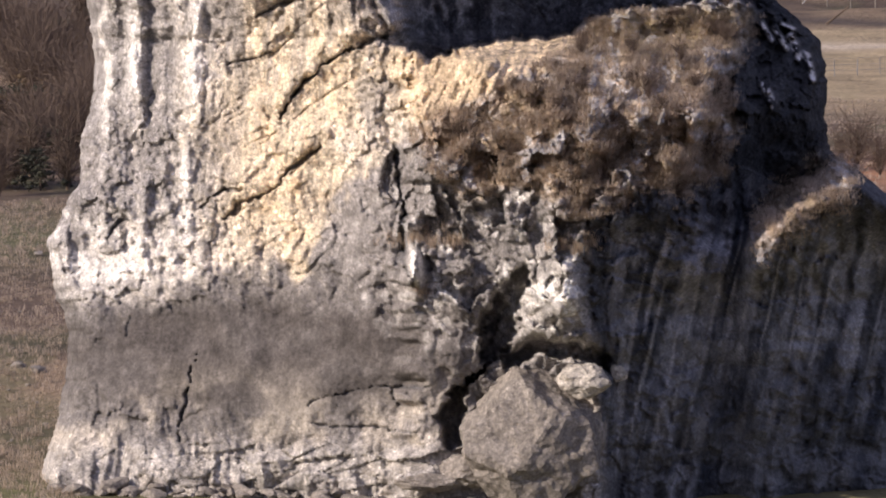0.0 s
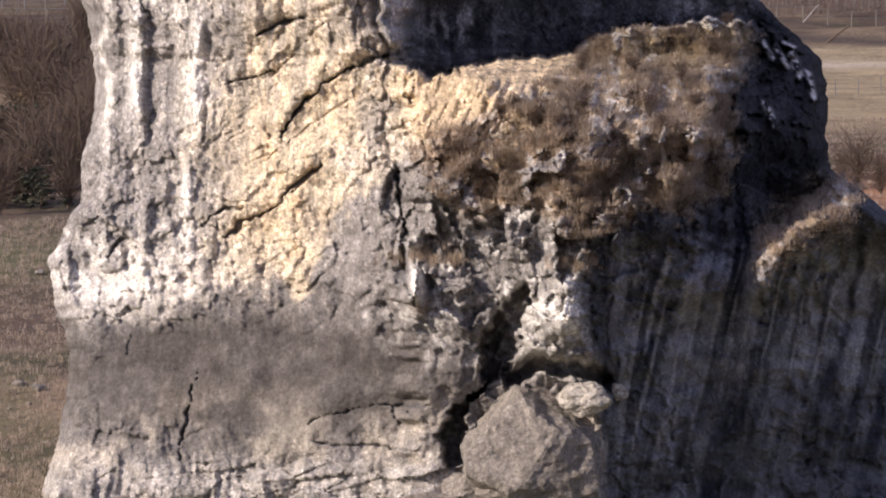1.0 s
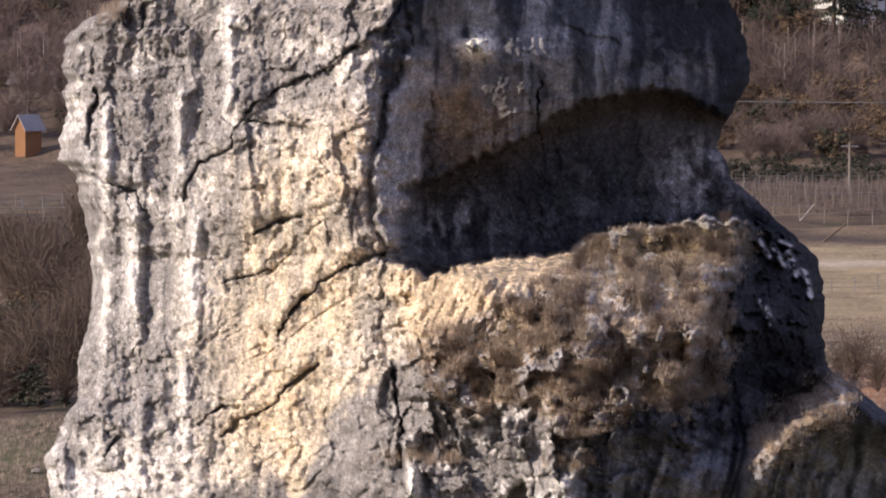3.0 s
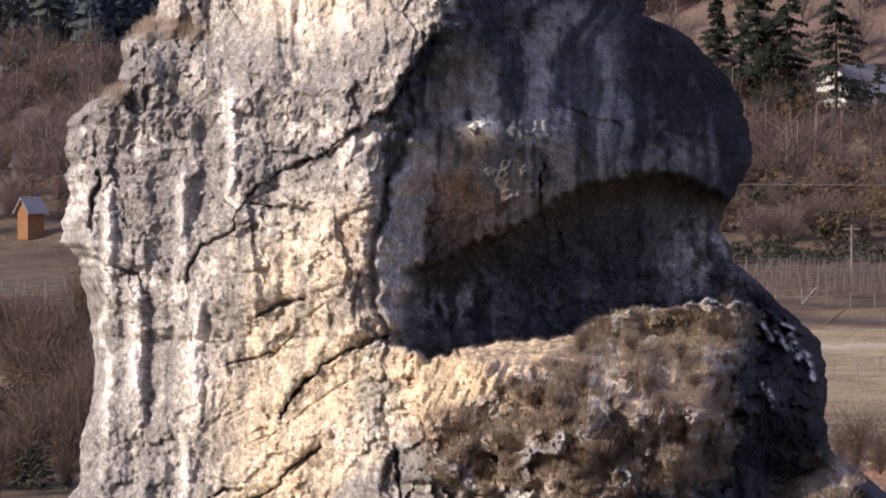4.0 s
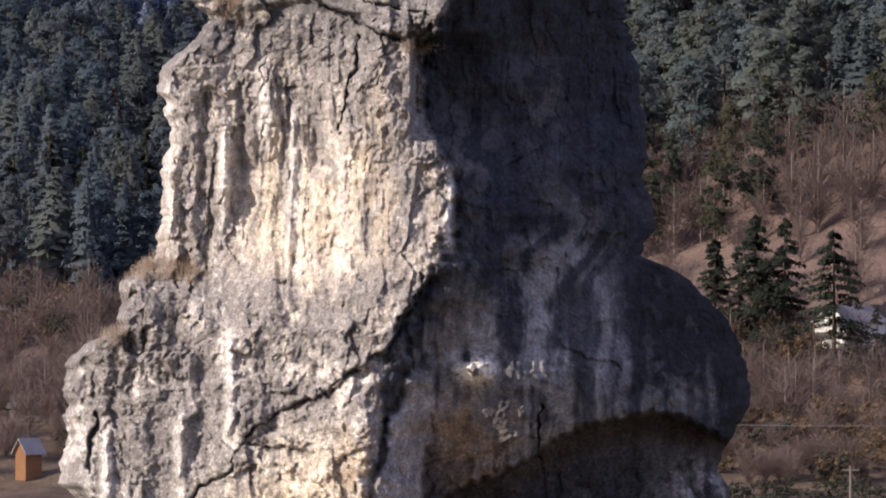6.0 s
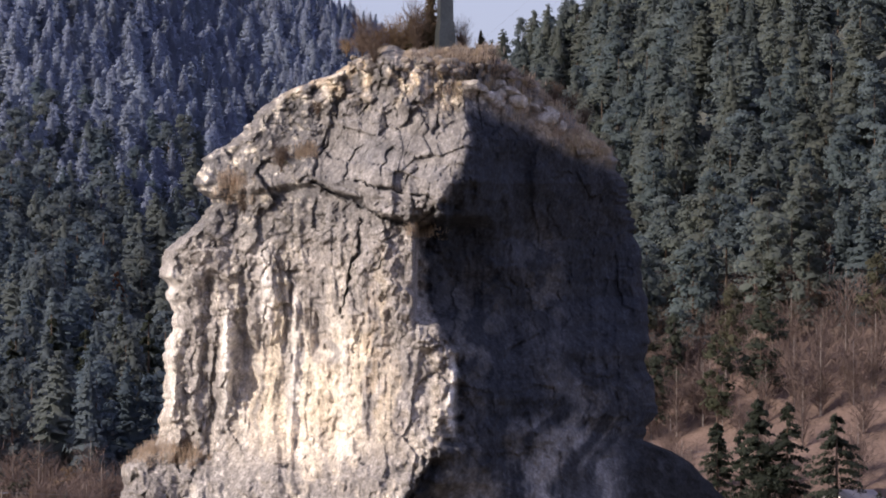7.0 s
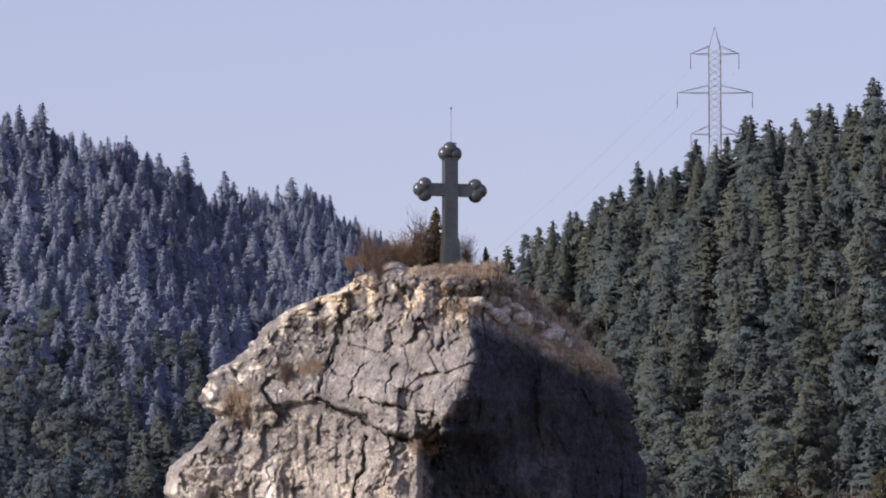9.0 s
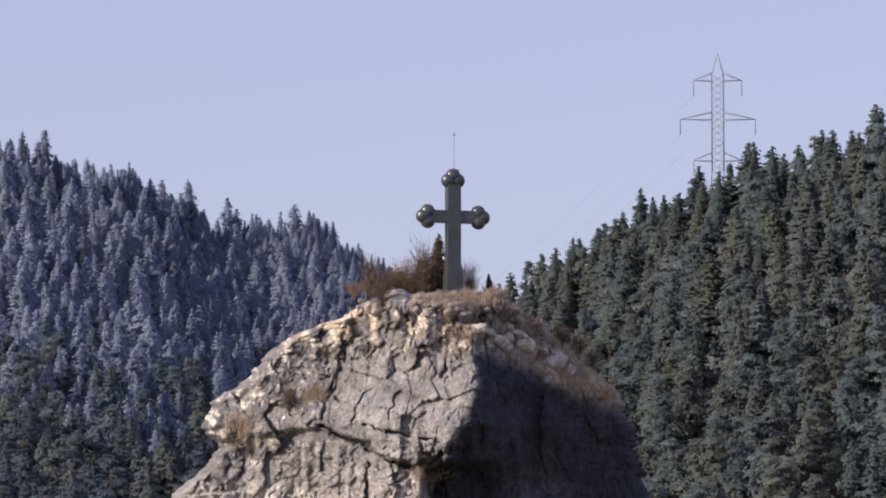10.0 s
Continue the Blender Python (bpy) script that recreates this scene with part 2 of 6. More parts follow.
ORANGE = material("orange stained boards", (0.27, 0.135, 0.065), 0.7, 0.2, 1.5, 0.2)
GLASS = material("dark window glass", (0.03, 0.035, 0.04), 0.1, 0.05, 1.0, 0.0)

# ---- ground: valley floor rising gently to wooded hills ----
DIST = 180.0                       # from the lookout to the rock's front arris
U = DIST * math.tan(radians(5)) / 784.0   # one pixel of the camera's view at the rock, about 2 cm


def crest(b):
    """Skyline slope (height over distance, less the trees) and distance of the wooded ridge, by bearing, set to fit the
    camera's view.
    """
    top = np.interp(b, [-0.30, -0.0875, -0.062, -0.048, -0.026, -0.016, 0.002, 0.012, 0.020, 0.031, 0.046, 0.062, 0.078, 0.0875, 0.3],
                    [0.14, 0.1115, 0.1065, 0.0975, 0.096, 0.0893, 0.081, 0.0805, 0.085, 0.0915, 0.099, 0.1055, 0.109, 0.1095, 0.15])
    far = np.interp(b, [-0.3, -0.09, -0.02, 0.004, 0.013, 0.09, 0.3], [1100, 1150, 1300, 1350, 900, 760, 700])
    return top, far


def ground_height(x, y):
    x, y = np.asarray(x, float), np.asarray(y, float)
    ys = np.maximum(y, 1.0)
    b = np.clip(x / np.maximum(ys, 150), -0.3, 0.3)
    top, far = crest(b)
    # floor heights shaped to fit the camera's view
    floor = np.interp(ys, [0, 8, 70, 200, 262, 420, 520, 600], [EYE - 1.6, EYE - 1.7, -0.6, -0.4, 3.3, 5.6, 8.0, 16.0])
    t = np.clip((ys - 600) / (far - 600), 0, None)
    slope_low = (16.0 - EYE) / 600.0
    e = slope_low + (top - slope_low) * np.minimum(t, 1) ** 0.9
    hill = EYE + e * ys
    hill = np.where(t > 1, EYE + top * far - (ys - far) * 0.12, hill)
    z = np.where(ys > 600, np.maximum(hill, 10.0), floor)
    rough = (fbm(x / 9 + 50, y / 9 + 90, 3, 5) - 0.5) * np.interp(ys, [0, 60, 150, 210, 400, 700], [0, 0.2, 0.2, 0.4, 1.0, 5.0])
    return z + rough


def build_ground():
    yy = np.concatenate([np.linspace(-500, 0, 12)[:-1], np.linspace(0, 150, 30)[:-1], np.linspace(150, 620, 250)[:-1],
                         np.linspace(620, 1500, 110)[:-1], np.geomspace(1500, 4600, 20)])
    bb = np.concatenate([np.linspace(-3, -0.3, 20)[:-1], np.linspace(-0.3, -0.1, 20)[:-1], np.linspace(-0.1, 0.1, 160)[:-1],
                         np.linspace(0.1, 0.3, 20)[:-1], np.linspace(0.3, 3, 20)])
    B, Y = np.meshgrid(bb, yy)
    X = B * np.maximum(Y, 150)
    Z = ground_height(X, Y)
    nv, nu = X.shape
    idx = np.arange(nv * nu).reshape(nv, nu)
    faces = np.stack([idx[:-1, :-1], idx[:-1, 1:], idx[1:, 1:], idx[1:, :-1]], -1).reshape(-1, 4)
    me = mesh_from("ground", np.stack([X, Y, Z], -1).reshape(-1, 3), faces, True)
    n = fbm(X / 14, Y / 14, 4, 11)[..., None]
    n2 = fbm(X / 3, Y / 10, 4, 12)[..., None]
    brown, straw, green = np.array([0.115, 0.082, 0.062]), np.array([0.27, 0.20, 0.135]), np.array([0.11, 0.115, 0.055])
    russet, litter = np.array([0.195, 0.135, 0.112]), np.array([0.15, 0.11, 0.095])
    c = brown + (straw - brown) * step(0.42, 0.62, n) * 0.8
    c = c + (green - c) * (step(0.5, 0.68, n2) * 0.5)
    near = np.exp(-((Y - 180) / 10) ** 2)[..., None]
    c = c + (np.array([0.14, 0.15, 0.06]) - c) * near * 0.6
    lush = (np.exp(-((Y - 250) / 9) ** 2) + np.exp(-((Y - 172) / 6) ** 2))[..., None]
    c = c + (np.array([0.12, 0.135, 0.06]) - c) * lush * 0.6
    bands = fbm(X / 40, Y / 2.5, 3, 13)[..., None] * step(420, 300, Y)[..., None]
    c = c * (0.75 + 0.5 * bands)
    pale = (step(300, 345, Y) * (1 - step(404, 408, Y)) * step(0.05, 0.06, B))[..., None]
    track = (np.exp(-((Y - 382 - 3 * n[..., 0]) / 4.5) ** 2) * step(0.05, 0.06, B))[..., None]
    orange = (np.exp(-((Y - 278) / 9) ** 2) * step(0.072, 0.078, B))[..., None]
    c = c + (np.array([0.34, 0.27, 0.17]) - c) * pale * 0.8
    c = c + (np.array([0.50, 0.42, 0.33]) - c) * track * 0.9
    bank = (np.exp(-((Y - 411 - 2 * n[..., 0]) / 3.5) ** 2) * step(0.04, 0.05, B))[..., None]
    c = c + (np.array([0.075, 0.058, 0.05]) - c) * bank * 0.9
    c = c + (np.array([0.36, 0.19, 0.11]) - c) * orange * 0.85
    wood = step(520, 620, Y)[..., None]
    c = c + ((litter + (russet - litter) * n) - c) * wood
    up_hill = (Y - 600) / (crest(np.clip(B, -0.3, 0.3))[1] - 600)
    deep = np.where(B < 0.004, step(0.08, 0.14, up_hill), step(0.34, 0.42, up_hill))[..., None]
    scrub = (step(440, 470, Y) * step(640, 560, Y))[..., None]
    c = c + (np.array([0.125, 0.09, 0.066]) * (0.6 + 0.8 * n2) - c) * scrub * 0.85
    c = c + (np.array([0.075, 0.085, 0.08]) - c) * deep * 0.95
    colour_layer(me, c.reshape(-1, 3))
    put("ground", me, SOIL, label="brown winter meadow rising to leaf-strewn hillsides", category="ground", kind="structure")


build_ground()

# ---- the rock ----
LEFT_EDGE = [(-1200, 655), (-1180, 625), (-1160, 590), (-1110, 480), (-1050, 420), (-1000, 355), (-965, 346), (-925, 374), (-885, 338), (-850, 296), (-805, 281), (-735, 300),
             (-645, 286), (-575, 290), (-500, 275), (-460, 216), (-375, 212), (-350, 152), (-315, 116), (-230, 118), (-165, 116), (-105, 108), (-80, 140), (-35, 145),
             (60, 164), (110, 164), (185, 156), (240, 143), (320, 138), (370, 110), (430, 80), (520, 96), (590, 120), (640, 112), (740, 98), (850, 66), (960, 60)]
RIGHT_EDGE = [(-1200, 860), (-1170, 895), (-1135, 950), (-1055, 1050), (-1010, 1080), (-925, 1116), (-845, 1128), (-735, 1146), (-693, 1150), (-645, 1137), (-612, 1157), (-553, 1163), (-505, 1136), (-490, 1172),
              (-463, 1222), (-393, 1290), (-303, 1328), (-240, 1334), (-205, 1312), (-164, 1282), (-124, 1272), (-69, 1302), (-24, 1352), (26, 1402), (66, 1448), (116, 1466), (206, 1460), (265, 1475),
              (300, 1515), (345, 1575), (420, 1680), (600, 1760), (960, 1830)]
ARRIS = [(-1200, 800), (-1035, 826), (-960, 795), (-860, 735), (-760, 738), (-655, 788), (-555, 784), (-500, 768), (-370, 684), (-300, 668), (-200, 662), (-120, 652), (0, 668), (60, 712),
         (110, 850), (200, 955), (330, 960), (450, 980), (600, 1050), (960, 1070)]


def along(pairs, m):
    return np.interp(m, [p[0] for p in pairs], [p[1] for p in pairs])


SLOT_ROOF = [(640, -50), (735, -60), (782, -68), (856, -112), (960, -161), (1034, -201), (1123, -224), (1204, -231), (1270, -190), (1330, -120)]
SLOT_FLOOR = [(700, 78), (760, 102), (850, 78), (1000, 58), (1080, 18), (1200, 6), (1300, 0), (1400, 30), (1500, 120)]
GRASS_FOOT = [(690, 215), (740, 280), (800, 320), (900, 345), (1040, 400), (1130, 340), (1210, 335), (1290, 290), (1340, 230), (1500, 190)]
LOW_SHELF = [(1290, 440), (1330, 405), (1390, 365), (1440, 335), (1520, 298), (1700, 330)]


# pale slabs standing out of the shelf's broken end
SLABS = [(1348, 42, 1366, 70, 7), (1372, 50, 1392, 84, 7), (1400, 62, 1416, 104, 9), (1428, 92, 1440, 140, 8), (1352, 150, 1372, 190, 9), (1385, 42, 1405, 50, 5)]


def interp_pairs(pairs, x):
    return np.interp(x, [p[0] for p in pairs], [p[1] for p in pairs])


def flake_sides(P, M):
    """Left and right side of the thin slab leaning on the slot's left end."""
    fray = (fbm(P / 40, M / 26, 3, 48) - 0.5) * 26
    return (np.interp(M, [-330, -250, -100, 0, 60], [738, 708, 664, 670, 692]) + fray,
            np.interp(M, [-330, -200, -60, 60], [775, 768, 742, 718]) + fray)


def rock_depth(P, M):
    """How far the rock's face stands out (towards the lookout) at the camera-view place (P across, M down), in view
    units.
    """
    wave = ((fbm(M / 60, M * 0 + P / 300, 3, 36) - 0.5) * 44) * step(-900, -700, M)
    arris = along(ARRIS, M) + wave
    arris = arris + (fbm(M / 22, P / 30, 3, 30) - 0.5) * 56 * np.exp(-((P - arris) / 55) ** 2) * step(-950, -850, M)
    d = P - arris
    soft = np.interp(M, [-1200, -1120, -950, -800, 300, 900], [50, 10, 4, 4, 30, 60])
    a_left = np.interp(M, [-1200, -950, -500, 0, 400, 650, 960], [0.45, 0.5, 0.72, 0.75, 0.6, 0.40, 0.28])
    a_right = np.interp(M, [-1200, -1120, -900, -500, -300, 0, 400, 960], [0.8, 1.4, 1.4, 1.3, 0.75, 0.5, 0.78, 0.85])
    F = -np.where(d < 0, a_left, a_right) * (np.sqrt(d * d + soft * soft) - soft)
    F += a_left * np.clip(arris - 720, 0, None) * step(40, 80, M)
    F -= 0.7 * np.clip(P - arris, 0, 95) * step(-470, -280, M) * step(130, 60, M)
    # cap leaning back above the bedding crack, and standing proud of the column under it
    F -= np.clip(-960 - M, 0, None) * 0.62
    bed = np.interp(P, [340, 550, 610, 670, 730, 770, 830], [-930, -958, -936, -902, -888, -915, -960])
    F += 26 * step(bed + 6, bed - 8, M) * step(360, 480, P) * step(880, 820, P)
    # square block under the cap and its open right side
    F -= 100 * step(728, 740, P) * step(-905, -880, M) * step(-690, -770, M) * step(900, 800, P)
    F += 40 * step(765, 772, P) * step(795, 788, P) * step(-925, -915, M) * step(-862, -872, M)
    # pale knobs on the summit's right flank
    F += 36 * blob(P, M, 965, -1055, 22, 30) + 14 * blob(P, M, 905, -1095, 18, 18)
    # upper column set back a little above the shoulder
    F -= 50 * step(-380, -520, M) * step(700, 500, P)
    edge_jag = (fbm(M / 22, P / 60, 4, 38) - 0.5) * 60
    right = step(690, 750, P + edge_jag)
    # flake and bulging brow over the slot
    fl, fr = flake_sides(P, M)
    F += (8 * step(fl - 6, fl + 6, P) * step(fr + 5, fr - 5, P) - 34 * np.exp(-((P - fl + 6) / 8) ** 2)) * step(-330, -250, M) * step(90, 40, M)
    F += step(680, 930, P) * 170 * blob(P, M, 990, -310, 330, 190)
    F += (74 + 60 * (fbm(P / 8, M / 8, 2, 39) - 0.5)) * blob(P, M, 845, -303, 24, 18)
    jag = (fbm(P / 40, M / 60, 3, 33) - 0.5) * 26
    fray = (fbm(P / 11, M / 14, 3, 46) - 0.5) * 22
    roof = interp_pairs(SLOT_ROOF, P) + jag + 0.7 * fray
    floor = interp_pairs(SLOT_FLOOR, P) + jag * 0.5 + fray
    foot = interp_pairs(GRASS_FOOT, P) + (fbm(P / 50, M / 50, 4, 34) - 0.5) * 110
    inside = step(roof - 3, roof + 9, M) * right * step(1500, 1330, P)
    slot = inside * (1 - step(floor - 5, floor + 5, M))
    F -= slot * (190 + 110 * step(roof, floor, M))
    # grassy shelf below the slot, sloping out and down
    ramp = np.clip((M - floor) / np.maximum(foot - floor, 40), 0, 1.2)
    below = step(floor - 5, floor + 5, M) * right
    r1 = np.clip(ramp, 0, 1)
    bulk = step(930, 1120, P) * step(1330, 1250, P)
    slant = P + 0.42 * np.clip(M - 50, 0, 220) + (fbm(P / 30, M / 30, 3, 59) - 0.5) * 70
    across = 0.52 * np.clip(P - 960, 0, 310) * step(1345, 1285, slant) * step(540, 340, M)
    F += below * (12 + across + (165 + 50 * bulk * step(560, 420, M)) * r1 * (0.65 + 0.35 * (1 - r1)) - 50 * step(foot, foot + 90, M))
    # broken right end of the shelf with pale slabs
    low = interp_pairs(LOW_SHELF, P) + jag + 0.8 * fray
    F -= below * (60 * step(1310, 1350, P) * step(20, 60, M) + 110 * step(1275, 1330, slant) * step(70, 120, M) + 0.45 * np.clip(P - 1320, 0, None) * step(low + 20, low - 30, M)) * step(low + 20, low - 30, M)
    for ap, am, bp, bm_, wide in SLABS:
        F += 46 * (0.3 + 1.3 * fbm(P / 9, M / 9, 2, 60)) * np.exp(-(line_gap(P, M, [(ap, am), (bp, bm_)]) / (0.9 * wide)) ** 4)
    # lower shelf at the right
    F += step(1290, 1350, P) * (170 * np.clip((M - low) / 60 + 0.5, 0, 1) - 60 * step(low + 60, low + 200, M))
    F += 200 * step(1290, 1400, P) * step(low - 25, low + 15, M) * step(low + 150, low + 30, M)
    # recessed dark wall right of the boulder
    F -= right * 110 * step(430, 620, M) * step(1050, 1110, P)
    # pale block over the boulder, hollows round it
    F += 70 * blob(P, M, 985, 540, 55, 65) 
    rift = line_gap(P + (fbm(P / 14, M / 14, 3, 44) - 0.5) * 34, M + (fbm(P / 14, M / 14, 3, 45) - 0.5) * 34, [(930, 478), (895, 540), (872, 620), (862, 648), (812, 694), (795, 745), (798, 800)])
    F -= 125 * np.exp(-(rift / np.interp(M, [470, 540, 600, 640, 655, 685, 700, 745, 790, 805], [12, 27, 26, 14, 3, 3, 12, 17, 14, 3])) ** 4)
    under = line_gap(P + (fbm(P / 18, M / 18, 3, 49) - 0.5) * 40, M + (fbm(P / 15, M / 15, 3, 29) - 0.5) * 22, [(905, 640), (955, 615), (1010, 622), (1075, 640)])
    F -= 110 * np.exp(-(under / 15) ** 4)
    F -= 75 * np.clip(1.4 * blob(P, M, 935, 770, 150, 140), 0, 1)
    F += 45 * step(0.0, 1.0, blob(P, M, 733, 480, 20, 45))
    return F, slot, below, ramp, foot, floor


# cracks: width, depth, how far the upper lip stands out, course
CRACKS = [
    (6, 26, 0, [(757, -470), (735, -430), (690, -345), (590, -280), (557, -251), (500, -233), (437, -188)]),
    (6, 26, 12, [(437, -188), (414, -125), (346, -85), (328, -34)]),
    (10, 34, 14, [(443, -176), (494, -165), (546, -159)]),
    (10, 38, 14, [(450, 24), (492, 8), (545, 6)]),
    (8, 34, 14, [(390, 116), (443, 102), (480, 93)]),
    (10, 46, 20, [(492, 200), (529, 160), (575, 114), (603, 96), (646, 77), (714, 56)]),
    (8, 36, 15, [(393, 395), (430, 364), (480, 333), (529, 290), (566, 265)]),
    (7, 26, 10, [(356, 364), (393, 340), (430, 333)]),
    (9, 36, 8, [(183, 426), (214, 398)]),
    (4, 22, 0, [(344, 628), (335, 669), (320, 728), (306, 788)]),
    (4, 12, 0, [(220, 598), (232, 563)]),
    (8, 34, 8, [(549, -959), (614, -937), (671, -901), (728, -887), (771, -916)]),
    (6, 26, 6, [(621, -966), (700, -944), (764, -933)]),
    (7, 34, 0, [(639, -901), (635, -844), (621, -794), (600, -735)]),
    (4, 14, 0, [(672, -975), (686, -1010), (700, -1025)]), (4, 14, 0, [(605, -965), (612, -1000), (635, -1022)]), (4, 14, 0, [(707, -940), (718, -965), (735, -985)]),
    (4, 14, 0, [(553, -973), (558, -1005), (580, -1030)]), (4, 14, 0, [(640, -1080), (646, -1110)]), (5, 18, 0, [(715, -1070), (724, -1095)]), (5, 18, 0, [(770, -1050), (778, -1085)]),
    (12, 50, 0, [(700, 262), (708, 330), (716, 400), (712, 470), (728, 515)]),
    (6, 34, 0, [(848, 610), (858, 652), (805, 690)]),
    (3.5, 16, 6, [(545, 717), (592, 699), (687, 681), (760, 690)]),
    (3, 14, 0, [(592, 699), (600, 730)]), (3, 14, 0, [(690, 684), (706, 720)]),
    (3, 14, 5, [(551, 755), (652, 758), (740, 770)]),
    (7, 24, 8, [(157, -80), (203, -51), (243, -45), (260, -10)]),
    (8, 40, 0, [(176, -225), (170, -170), (157, -125)]),
    (9, 40, 0, [(960, -240), (955, -165)]),
    (8, 30, 0, [(905, 650), (895, 690), (865, 720)]),
]
# standing ribs and grooves on the pale face: across, from, to, width, height
RIBS = [(345, 0, 180, 12, 26), (240, -30, 165, 14, 24), (268, 0, 205, 13, -26), (300, 20, 190, 12, -14), (330, 270, 420, 10, 16), (323, -216, -80, 9, 22),
        (194, -210, -68, 9, 22), (163, -160, -60, 8, 18), (408, -365, -182, 11, 22), (246, -308, -250, 9, 16), (360, -300, -130, 20, -14), (280, -250, -100, 16, -12),
        (400, -740, -560, 9, 24), (430, -780, -600, 10, -20), (470, -840, -700, 12, 18), (520, -760, -520, 12, 14), (560, -800, -640, 12, -12), (610, -700, -480, 14, 12),
        (300, -800, -560, 10, 16), (360, -800, -560, 14, -18), (800, -650, -520, 8, 20), (760, -640, -520, 9, -14), (690, -780, -640, 9, -10)]


def rib_field(P, M):
    bend = (fbm(P / 80, M / 80, 3, 31) - 0.5) * 12 + (fbm(P / 17, M / 17, 3, 32) - 0.5) * 7
    total = np.zeros_like(P)
    for at, m0, m1, width, tall in RIBS:
        total = total + tall * np.exp(-((P + bend - at) / width) ** 2) * step(m0 - 30, m0 + 20, M) * step(m1 + 30, m1 - 20, M)
    return total


def rock_place(P, M, F):
    """Camera-view place and relief to metres; relief is set in along the camera's sight lines to fit its view."""
    Y = DIST - F * U
    s = Y / DIST
    return np.stack([(P - 784) * U * s, Y, EYE + ((870 - M) * U - EYE) * s], -1)


def scar_line(P):
    return np.interp(P, [690, 830, 960, 1030, 1060], [235, 185, 112, 70, 20])


def scar_mask(P, M):
    """The fresh wedge of bare warm rock between the slot and the grass."""
    return step(scar_line(P) + 8, scar_line(P) - 8, M) * step(1060, 1000, P)


def rock_surface(P, M):
    F, slot, below, ramp, foot, floor = rock_depth(P, M)
    wob = (fbm(P / 80, M / 80, 3, 31) - 0.5) * 46
    wob2 = (fbm(P / 17, M / 17, 3, 32) - 0.5) * 16
    wob3 = (fbm(P / 60, M / 60, 3, 35) - 0.5) * 46
    smooth_low = np.clip(blob(P, M, 450, 640, 400, 115) * 1.6 + 0.8 * blob(P, M, 640, 400, 60, 90) + 0.6 * blob(P, M, 700, -1010, 120, 70), 0, 1)
    rough = (1 - 0.9 * smooth_low) * np.clip(0.2 + 1.7 * fbm(P / 120, M / 150, 3, 37), 0.6, 1.5)
    fl, fr = flake_sides(P, M)
    rough = rough * (1 - 0.8 * step(fl - 6, fl + 6, P) * step(fr + 5, fr - 5, P) * step(-330, -250, M) * step(90, 40, M))
    scar = below * scar_mask(P, M)
    column = np.clip(1.5 * blob(P, M, 570, -600, 190, 190), 0, 1) * step(800, 740, P)
    rough = rough * (1 - 0.58 * column)
    rough = rough * (1 - 0.75 * scar) * (1 - 0.45 * np.clip(1.3 * blob(P, M, 500, 180, 150, 330), 0, 1))
    shelf = below * step(1.05, 0.85, ramp) * (1 - scar)
    wall = 1 - shelf
    F = F + (fbm(P / 170, M / 230, 3, 21) - 0.5) * 80
    fibre = ridged((P + 0.45 * M + 0.5 * wob) / 17, (M - 0.3 * P) / 130, 4, 43)
    F = F + scar * (fibre - 0.6) * 26
    flute = ridged((P + wob) / 40, M / 300, 3, 41)
    F = F + column * (ridged((P + 0.5 * wob) / 22, M / 150, 3, 42) - 0.6) * 22
    shade_side = step(0, 80, P - along(ARRIS, M))
    straight = ridged((P + 0.6 * wob) / 60, M / 300, 3, 56)
    high_shade = shade_side * step(-380, -480, M)
    rough = rough * (1 - 0.6 * step(740, 800, P) * step(-480, -440, M) * step(-120, -180, M))
    rough = rough * (1 - 0.6 * high_shade)
    F = F + high_shade * ((straight - 0.6) * 18 + (fbm(P / 60, M / 110, 4, 57) - 0.5) * 46)
    F = F + wall * rough * (flute - 0.6) * (28 + 8 * shade_side) * (1 - 0.85 * slot)
    broken = np.clip(blob(P, M, 880, 480, 200, 170) * 1.6 + blob(P, M, 560, 815, 600, 36) * 0.2 + 0.5 * blob(P, M, 300, -400, 150, 80)
                     + 0.8 * blob(P, M, 600, -1140, 300, 45) + 0.6 * blob(P, M, 430, -950, 130, 110) + 0.35 * blob(P, M, 680, -1020, 150, 80) + 0.4 * blob(P, M, 960, -1050, 120, 70), 0, 1)
    cap = np.clip(1.5 * blob(P, M, 690, -1020, 150, 85), 0, 1)
    broken = broken * (1 - 0.9 * cap)
    rough = rough * (1 - 0.6 * cap)
    h0, _ = facets((P + wob) / 120 + 3, (M + wob3) / 170 + 7, 50, 1.0)
    h1, j1 = facets((P + wob * 0.6 + wob2) / 52 + 3, (M + wob3 * 0.6 + wob2) / 66 + 7, 51, 1.3)
    h2, _ = facets((P + wob2 + 0.3 * wob) / 21 + 3, (M - wob2 + 0.3 * wob3) / 27 + 7, 52, 1.3)
    h3, _ = facets((P + wob2) / 9.0 + 3, (M - wob2) / 11.0 + 7, 53, 1.2)
    rough = rough * (1 - 0.75 * slot) * (1 - 0.7 * step(720, 770, M) * step(900, 820, P))
    F = F + rough * ((16 + 10 * broken) * h0 + (12 + 34 * broken) * h1 + (7 + 10 * broken) * h2 + 4.0 * h3)
    F = F - broken * rough * 6 * (1 - step(0.0, 0.10, j1))
    slab, slab_joint = facets((P + 0.35 * M + 0.3 * wob) / 74 + 3, (M - 0.25 * P + 0.3 * wob3) / 46 + 7, 55, 0.9)
    F = F + cap * (15 * slab - 3 * step(0.04, 0.0, slab_joint))
    F = F + (ridged(P / 26 + wob2 / 30, M / 34, 4, 61) - 0.6) * 6 * (0.25 + 0.75 * rough)
